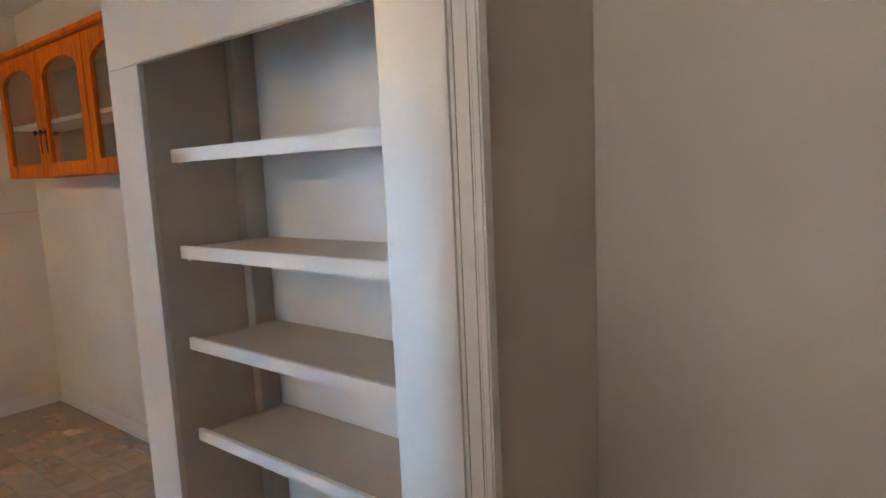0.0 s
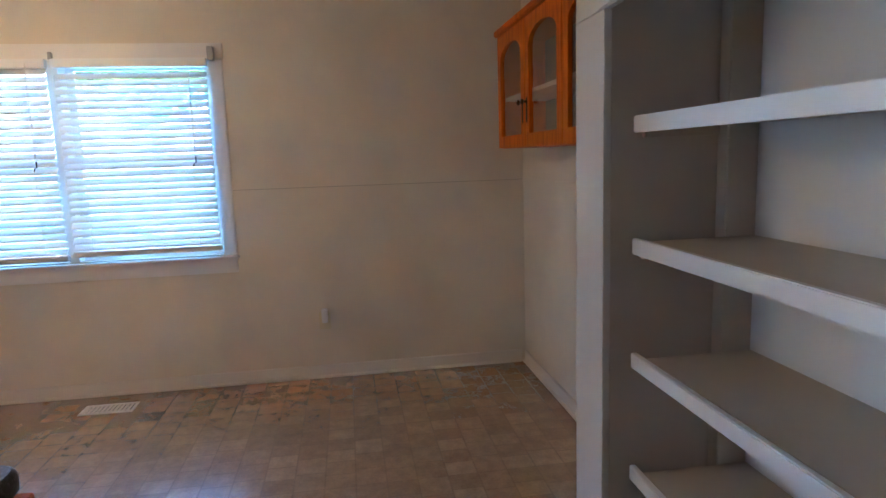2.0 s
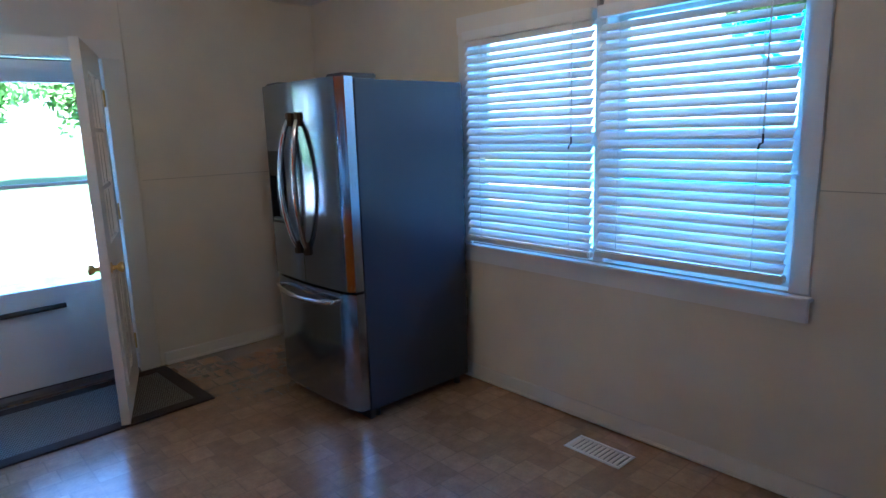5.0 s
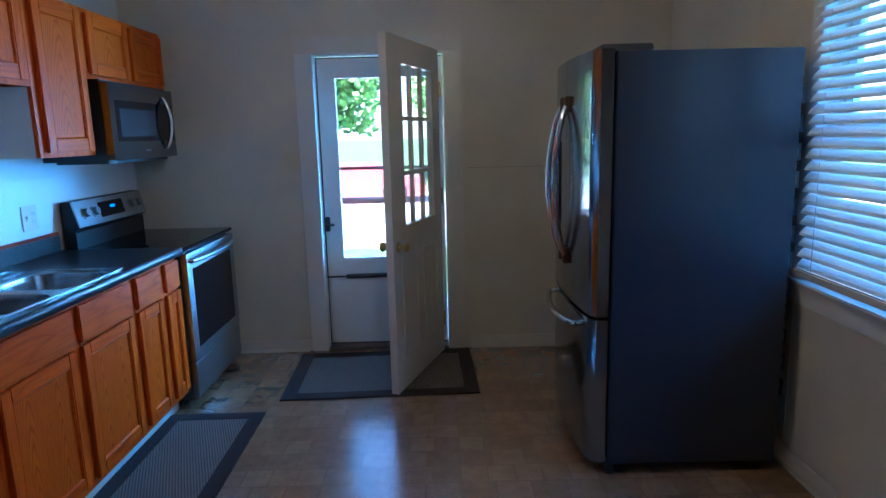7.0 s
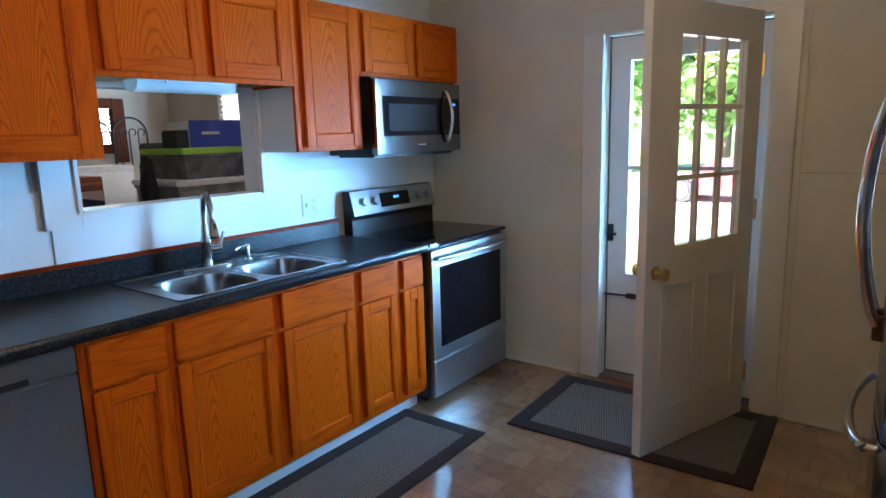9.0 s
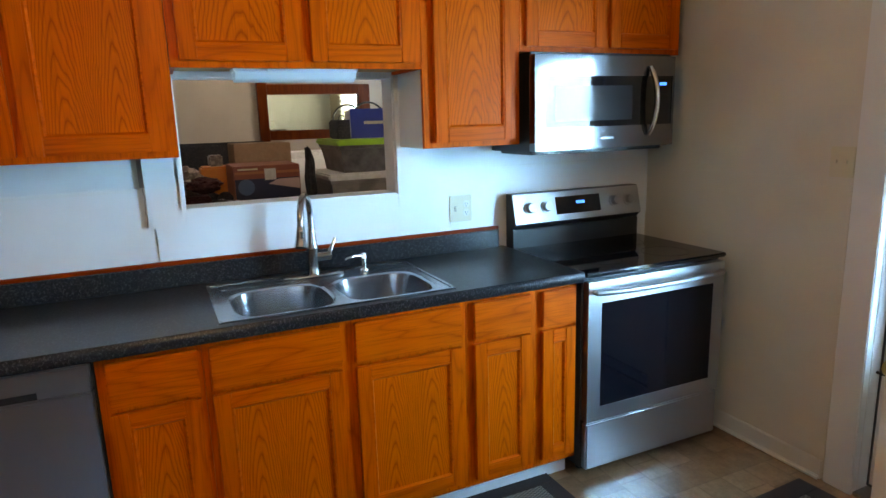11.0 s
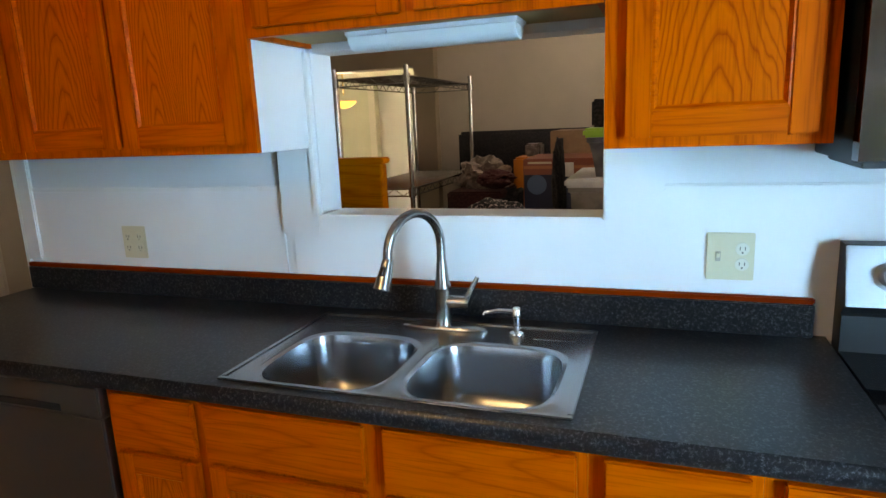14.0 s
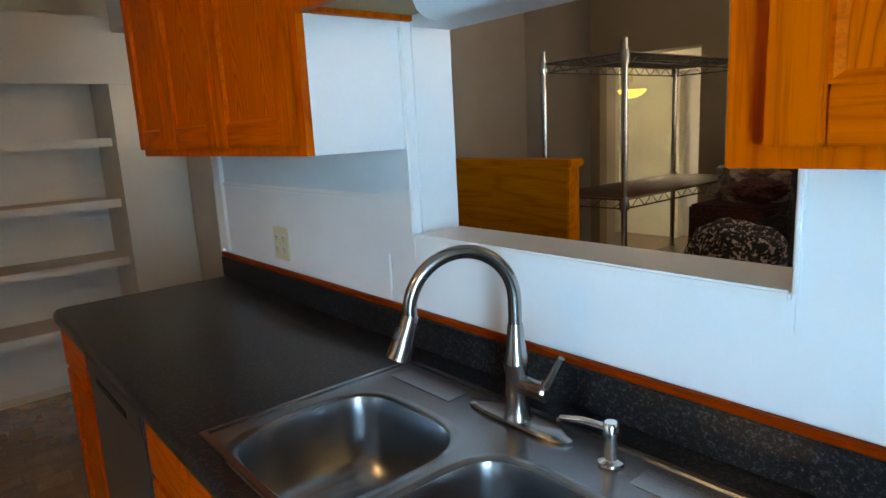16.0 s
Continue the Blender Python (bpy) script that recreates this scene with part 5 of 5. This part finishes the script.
hs = thing("light_switch", (-6.08, -0.3, 1.3), "small switch on the pale hall wall", "light switch")
part("plate", box(-6.08, -6.073, -0.35, -0.27, 1.27, 1.39, 0.002), M["dark_grey"], hs)

lamp = thing("hall_lamp", (-4.4, -0.92, 1.66), "glowing amber bowl lamp hanging in the hall", "lamp")
bm = bm_new()
turned(bm, (-4.4, -0.92, 1.655), [(0.02, 0.0), (0.07, 0.015), (0.115, 0.045), (0.135, 0.075), (0.130, 0.078), (0.01, 0.05)], "z", 26)
hall_bowl = part("bowl", bm, M["lamp_glow"], lamp, "glowing amber glass bowl", True)
bm = bm_new()
turned(bm, (-4.4, -0.92, 1.708), [(0.004, 0.0), (0.05, 0.007), (0.05, 0.015), (0.004, 0.019)], "z", 16)
part("bulb", bm, M["hall_bulb"], hall_bowl, "glowing bulb in the bowl", True)
bm = bm_new()
tube(bm, [(-4.4, -0.92, 1.80), (-4.4, -0.92, CH)], 0.008, 8)
turned(bm, (-4.4, -0.92, CH), [(0.06, -0.001), (0.06, -0.015), (0.02, -0.03)], "z", 18)
part("rod", bm, M["brass"], lamp, "", True)

# mirror in a dark wood frame on the far wall
fr2 = thing("wall_mirror", (OX, 2.62, 1.36), "dark wooden frame round a mirror on the far wall", "mirror")
part("mirror_glass", box(OX, OX + 0.010, 2.201, 3.049, 1.471, 1.789), M["mirror"], fr2, "clear mirror glass")
part("post", box(OX, OX + 0.05, 2.115, 2.20, 1.30, CH - 0.01, 0.004), M["dark_wood"], fr2)
part("post", box(OX, OX + 0.05, 3.05, 3.16, 1.30, 1.88, 0.004), M["dark_wood"], fr2)
part("rail", box(OX, OX + 0.05, 2.201, 3.049, 1.79, 1.88, 0.004), M["dark_wood"], fr2)
part("rail", box(OX, OX + 0.05, 2.201, 3.049, 1.385, 1.47, 0.004), M["dark_wood"], fr2)

# window of the other room with its blind
w2 = thing("window_2", (-1.56, DY, 1.25), "bright window of the other room", "window", kind="structure")
bm = slab("y", DY - 0.02, DY + 0.03, -2.43, -0.70, 1.22, 2.10, [(-2.35, -0.78, 1.30, 2.02)])
part("window_frame", bm, M["trim"], w2)
part("mullion", box(-1.60, -1.54, DY + 0.03, DY + 0.1, 1.30, 2.02), M["trim"], w2)
b2 = thing("window_blind", (-1.56, DY - 0.04, 1.3), "lowered white slatted blind in the other room", "blind", "blinds in the other room")
bm = bm_new()
prof = [(-0.024, 0.0), (0.0, 0.003), (0.024, 0.0), (0.024, -0.002), (0.0, 0.001), (-0.024, -0.002)]
c_, s_ = math.cos(radians(-34)), math.sin(radians(-34))
rings(bm, [[(x, u * c_ - w * s_, u * s_ + w * c_) for u, w in prof] for x in (-2.34, -1.5, -0.79)])
slat2 = mesh_from("slat", bm, M["slat"])
for k in range(15):
    o = new("slat", slat2)
    o.parent = b2
    o.matrix_parent_inverse = Matrix.Translation(-Vector(b2.location))
    o.location = (0, DY - 0.045, 1.33 + k * 0.0455)
part("head_rail", box(-2.34, -0.79, DY - 0.07, DY - 0.022, 2.02, 2.06, 0.003), M["slat"], b2)

# ---------- stored things ----------
chest = thing("wooden_headboard", (-0.80, 0.85, 0), "honey-coloured wooden headboard standing behind the opening", "headboard")
part("panel", box(-0.83, -0.765, 0.40, 1.165, 0.0, 1.31, 0.004), M["honey"], chest)
part("top", box(-0.840, -0.755, 0.385, 1.180, 1.311, 1.338, 0.006), M["honey"], chest)

rack = thing("wire_rack", (-1.59, 1.0, 0), "chrome wire shelving rack, nearly empty", "shelving")
RX0, RX1, RY0_, RY1_ = -2.11, -1.08, 0.80, 1.18
for x in (RX0, RX1):
    for y in (RY0_, RY1_):
        bm = bm_new()
        tube(bm, [(x, y, 0.0), (x, y, 1.738)], 0.0118, 12)
        turned(bm, (x, y, 1.738), [(0.0135, 0.0), (0.0135, 0.008), (0.006, 0.014)], "z", 12)
        part("post", bm, M["rack_chrome"], rack, "", True)
for z in (0.35, 0.78, 1.165, 1.70):
    bm = bm_new()
    for y in (RY0_, RY1_):
        tube(bm, [(RX0, y, z), (RX1, y, z)], 0.0045, 6)
        tube(bm, [(RX0, y, z - 0.035), (RX1, y, z - 0.035)], 0.0035, 6)
        n = 22
        tube(bm, [(RX0 + (RX1 - RX0) * k / n, y, z - (0.035 if k % 2 else 0.0)) for k in range(n + 1)], 0.002, 5)
    for x in (RX0, RX1):
        tube(bm, [(x, RY0_, z), (x, RY1_, z)], 0.0045, 6)
        tube(bm, [(x, RY0_, z - 0.035), (x, RY1_, z - 0.035)], 0.0035, 6)
        n = 8
        tube(bm, [(x, RY0_ + (RY1_ - RY0_) * k / n, z - (0.035 if k % 2 else 0.0)) for k in range(n + 1)], 0.002, 5)
    for y in (0.93, 1.05):
        tube(bm, [(RX0, y, z), (RX1, y, z)], 0.003, 5)
    for x in (RX0, RX1):
        for y in (RY0_, RY1_):
            turned(bm, (x, y, z), [(0.017, -0.04), (0.019, -0.02), (0.017, 0.01)], "z", 12)
    shelf = part("wire_shelf", bm, M["rack_chrome"], rack)
    for k in range(1, 40):
        x = RX0 + (RX1 - RX0) * k / 40
        part("wire", tube(bm_new(), [(x, RY0_, z + 0.003), (x, RY1_, z + 0.003)], 0.0024, 5), M["rack_chrome"], shelf)


def make_tote(x0, x1, y0, y1, z0, z1, lid, label, fill="tote_fill"):
    t = thing("storage_tote", ((x0 + x1) / 2, (y0 + y1) / 2, z0), label, "storage tote", "storage totes")
    bm = bm_new()
    k = 0.03
    loops = []
    for s, z in ((k, z0), (k * 0.6, z0 + (z1 - z0) * 0.5), (0.008, z1 - 0.04), (0.0, z1 - 0.035), (0.0, z1 - 0.02)):
        loops.append([(x0 + s, y0 + s, z), (x1 - s, y0 + s, z), (x1 - s, y1 - s, z), (x0 + s, y1 - s, z)])
    rings(bm, loops)
    part("tub", bm, M[fill], t)
    part("lid", box(x0 - 0.012, x1 + 0.012, y0 - 0.012, y1 + 0.012, z1 - 0.019, z1 + 0.012, 0.008), M[lid], t, "snap-on plastic lid")
    return t


def make_table(x0, x1, y0, y1, z):
    t = thing("table", ((x0 + x1) / 2, (y0 + y1) / 2, 0), "dark wooden table stacked with boxes", "table")
    part("tabletop", box(x0, x1, y0, y1, z - 0.03, z, 0.004), M["dark_wood"], t)
    for x in (x0 + 0.04, x1 - 0.04):
        for y in (y0 + 0.04, y1 - 0.04):
            part("leg", box(x - 0.025, x + 0.025, y - 0.025, y + 0.025, 0, z - 0.031, 0.004), M["dark_wood"], t)
    return t


make_table(-1.0, -0.40, 2.06, 2.86, 0.76)
make_tote(-0.94, -0.475, 2.015, 2.76, 0.761, 1.255, "white_box", "grey tote with a white lid at the bottom of the stack", "tote")
make_tote(-0.93, -0.50, 2.075, 2.74, 1.268, 1.425, "green", "clear tote full of clothes with a lime green lid")
bb = thing("storage_box", (-0.70, 2.42, 1.438), "white and blue cardboard box on the green lid", "box")
part("carton", box(-0.86, -0.50, 2.19, 2.66, 1.438, 1.585, 0.003), M["white_box"], bb)
part("blue_front", box(-0.4995, -0.4985, 2.192, 2.658, 1.440, 1.587), M["blue"], bb, "blue printed front")
part("print_bar", box(-0.4984, -0.4978, 2.26, 2.36, 1.51, 1.525), M["cream_plastic"], bb)
bb.rotation_euler = (0, 0, radians(-12))

make_table(-2.35, -1.30, 1.32, 2.36, 0.78)
cb = thing("storage_box", (-1.62, 1.86, 0.78), "printed cardboard box in orange and blue", "box")
part("carton", box(-1.84, -1.42, 1.655, 2.06, 0.781, 1.275, 0.004), M["red_print"], cb)
part("print_panel", box(-1.4198, -1.4185, 1.660, 2.055, 0.785, 1.195), M["navy"], cb, "dark blue printed panel")
part("print_panel", box(-1.4198, -1.4185, 1.660, 2.055, 1.225, 1.240), M["orange_print"], cb, "faded orange band")
part("print_panel", box(-1.4184, -1.4176, 1.840, 1.91, 1.185, 1.255), M["white_box"], cb, "small pale picture")
bm = bm_new()
rings(bm, [[(x, 1.86, 1.16), (x, 2.054, 1.12), (x, 2.054, 1.19), (x, 1.92, 1.188)] for x in (-1.4184, -1.4176)])
part("print_wedge", bm, M["pink_print"], cb, "pale pink printed wedge")
bm = bm_new()
turned(bm, (-1.4184, 1.725, 1.145), [(0.05, 0.0), (0.05, 0.0012), (0.002, 0.0013)], "x", 24)
part("print_disc", bm, M["blue_print_pale"], cb, "blue printed roundel")
part("print_bar", box(-1.4184, -1.4178, 1.68, 1.80, 1.25, 1.26), M["cream_plastic"], cb)
solid("cardboard_box", box(-2.25, -1.86, 1.72, 2.10, 0.781, 1.40, 0.004), M["cardboard"], "plain brown cardboard box", "box")
oc = thing("tool_case", (-1.95, 1.62, 0.78), "orange plastic tool case with a grey lid", "tool case")
part("case", box(-2.10, -1.87, 1.50, 1.70, 0.781, 1.255, 0.012), M["orange"], oc)
part("lid", box(-2.06, -1.92, 1.56, 1.65, 1.256, 1.33, 0.01), M["bag"], oc)


def heap(name, centre, size, material, label, category, seed, lumps=0.28, base=None):
    """A soft slumped heap."""
    bm = bm_new()
    bmesh.ops.create_icosphere(bm, subdivisions=4, radius=1.0)
    for v in bm.verts:
        d = v.co.normalized()
        k = 1.0 + lumps * noise.noise(d * 2.1 + Vector((seed, 1.7, 0.3))) + lumps * 0.5 * noise.noise(d * 5.3 + Vector((0.2, seed, 3.1)))
        v.co = Vector((d.x * size[0], d.y * size[1], d.z * size[2])) * k + Vector(centre)
        if base is not None and v.co.z < base:
            v.co.z = base
    return solid(name, bm, material, label, category, smooth=True)


heap("plastic_bag", (-1.75, 1.36, 1.16), (0.12, 0.14, 0.10), M["bag"], "crumpled translucent plastic bag", "bag", 3, 0.5, 1.10)
solid("storage_box", box(-1.95, -1.50, 1.21, 1.52, 0.781, 1.10, 0.01), M["cloth_maroon"], "dark maroon fabric box under a plastic bag", "box")
heap("cloth_bundle", (-1.62, 1.58, 0.90), (0.16, 0.18, 0.20), M["cloth_dark"], "dark bundle of cloth on the table", "cloth", 5, 0.3, 0.781)
heap("patterned_cushion", (-1.12, 1.585, 0.995), (0.12, 0.155, 0.12), M["cloth_print"], "black and white patterned cushion", "cushion", 8, 0.18, 0.90)
solid("stool", box(-1.27, -1.00, 1.36, 1.78, 0.0, 0.90, 0.01), M["dark_wood"], "dark wooden stand under a cushion", "stand")
solid("headboard", box(-2.62, -2.54, 0.95, 2.05, 0.0, 1.40, 0.02), M["cloth_dark"], "dark upholstered headboard behind the boxes", "headboard")
heap("maroon_cloth", (-1.50, 1.49, 1.17), (0.08, 0.10, 0.045), M["cloth_maroon"], "dark maroon cloth draped over a box", "cloth", 17, 0.35, 1.10)
heap("dark_coat", (-0.66, 1.955, 1.22), (0.085, 0.022, 0.18), M["cloth_dark"], "black coat hung over a stand", "coat", 11, 0.22)
st_ = thing("coat_stand", (-0.70, 1.955, 0), "thin dark stand holding a coat", "coat stand")
bm = bm_new()
tube(bm, [(-0.70, 1.955, 0.02), (-0.70, 1.955, 1.40)], 0.012, 10)
part("pole", bm, M["black"], st_, "", True)
bm = bm_new()
turned(bm, (-0.70, 1.955, 0.0), [(0.12, 0.0), (0.12, 0.015), (0.03, 0.03)], "z", 22)
part("base", bm, M["black"], st_)
solid("black_case", box(-0.72, -0.56, 2.085, 2.170, 1.438, 1.535, 0.008), M["cloth_dark"], "small black case on the green lid beside the carton", "case")
solid("monitor", box(-1.30, -1.25, 2.25, 2.75, 0.0, 1.47, 0.01), M["black"], "tall black panel leaning behind the totes", "panel")

# metal bed end and pale chest by the far wall
hb = thing("bed_end", (-2.95, 3.04, 0), "dark metal bed end with scrolled hoops", "bed end")
bm = bm_new()
tube(bm, [(-2.95, 2.89, 0.0), (-2.95, 2.89, 1.55)] + [tuple(p) for p in arc((-2.95, 3.04, 1.55), 0.15, 180, 0, 14, "yz")] + [(-2.95, 3.19, 1.55), (-2.95, 3.19, 0.0)], 0.009, 8)
part("hoop", bm, M["black"], hb, "", True)
for y in (2.95, 3.03, 3.11):
    bm = bm_new()
    tube(bm, [(-2.95, y, 0.5), (-2.95, y, 1.54)] + [tuple(p) for p in arc((-2.95, y + 0.03, 1.57), 0.03, 180, -60, 10, "yz")], 0.006, 8)
    part("scroll", bm, M["black"], hb, "", True)
pc = thing("white_chest", (-2.7, 2.6, 0), "white painted chest of drawers", "chest")
part("body", box(-2.88, -2.48, 2.18, 2.80, 0.0, 1.30, 0.004), M["white_box"], pc)
for z in (0.12, 0.41, 0.70, 0.99):
    part("drawer", box(-2.479, -2.465, 2.20, 2.78, z, z + 0.26, 0.003), M["trim"], pc)
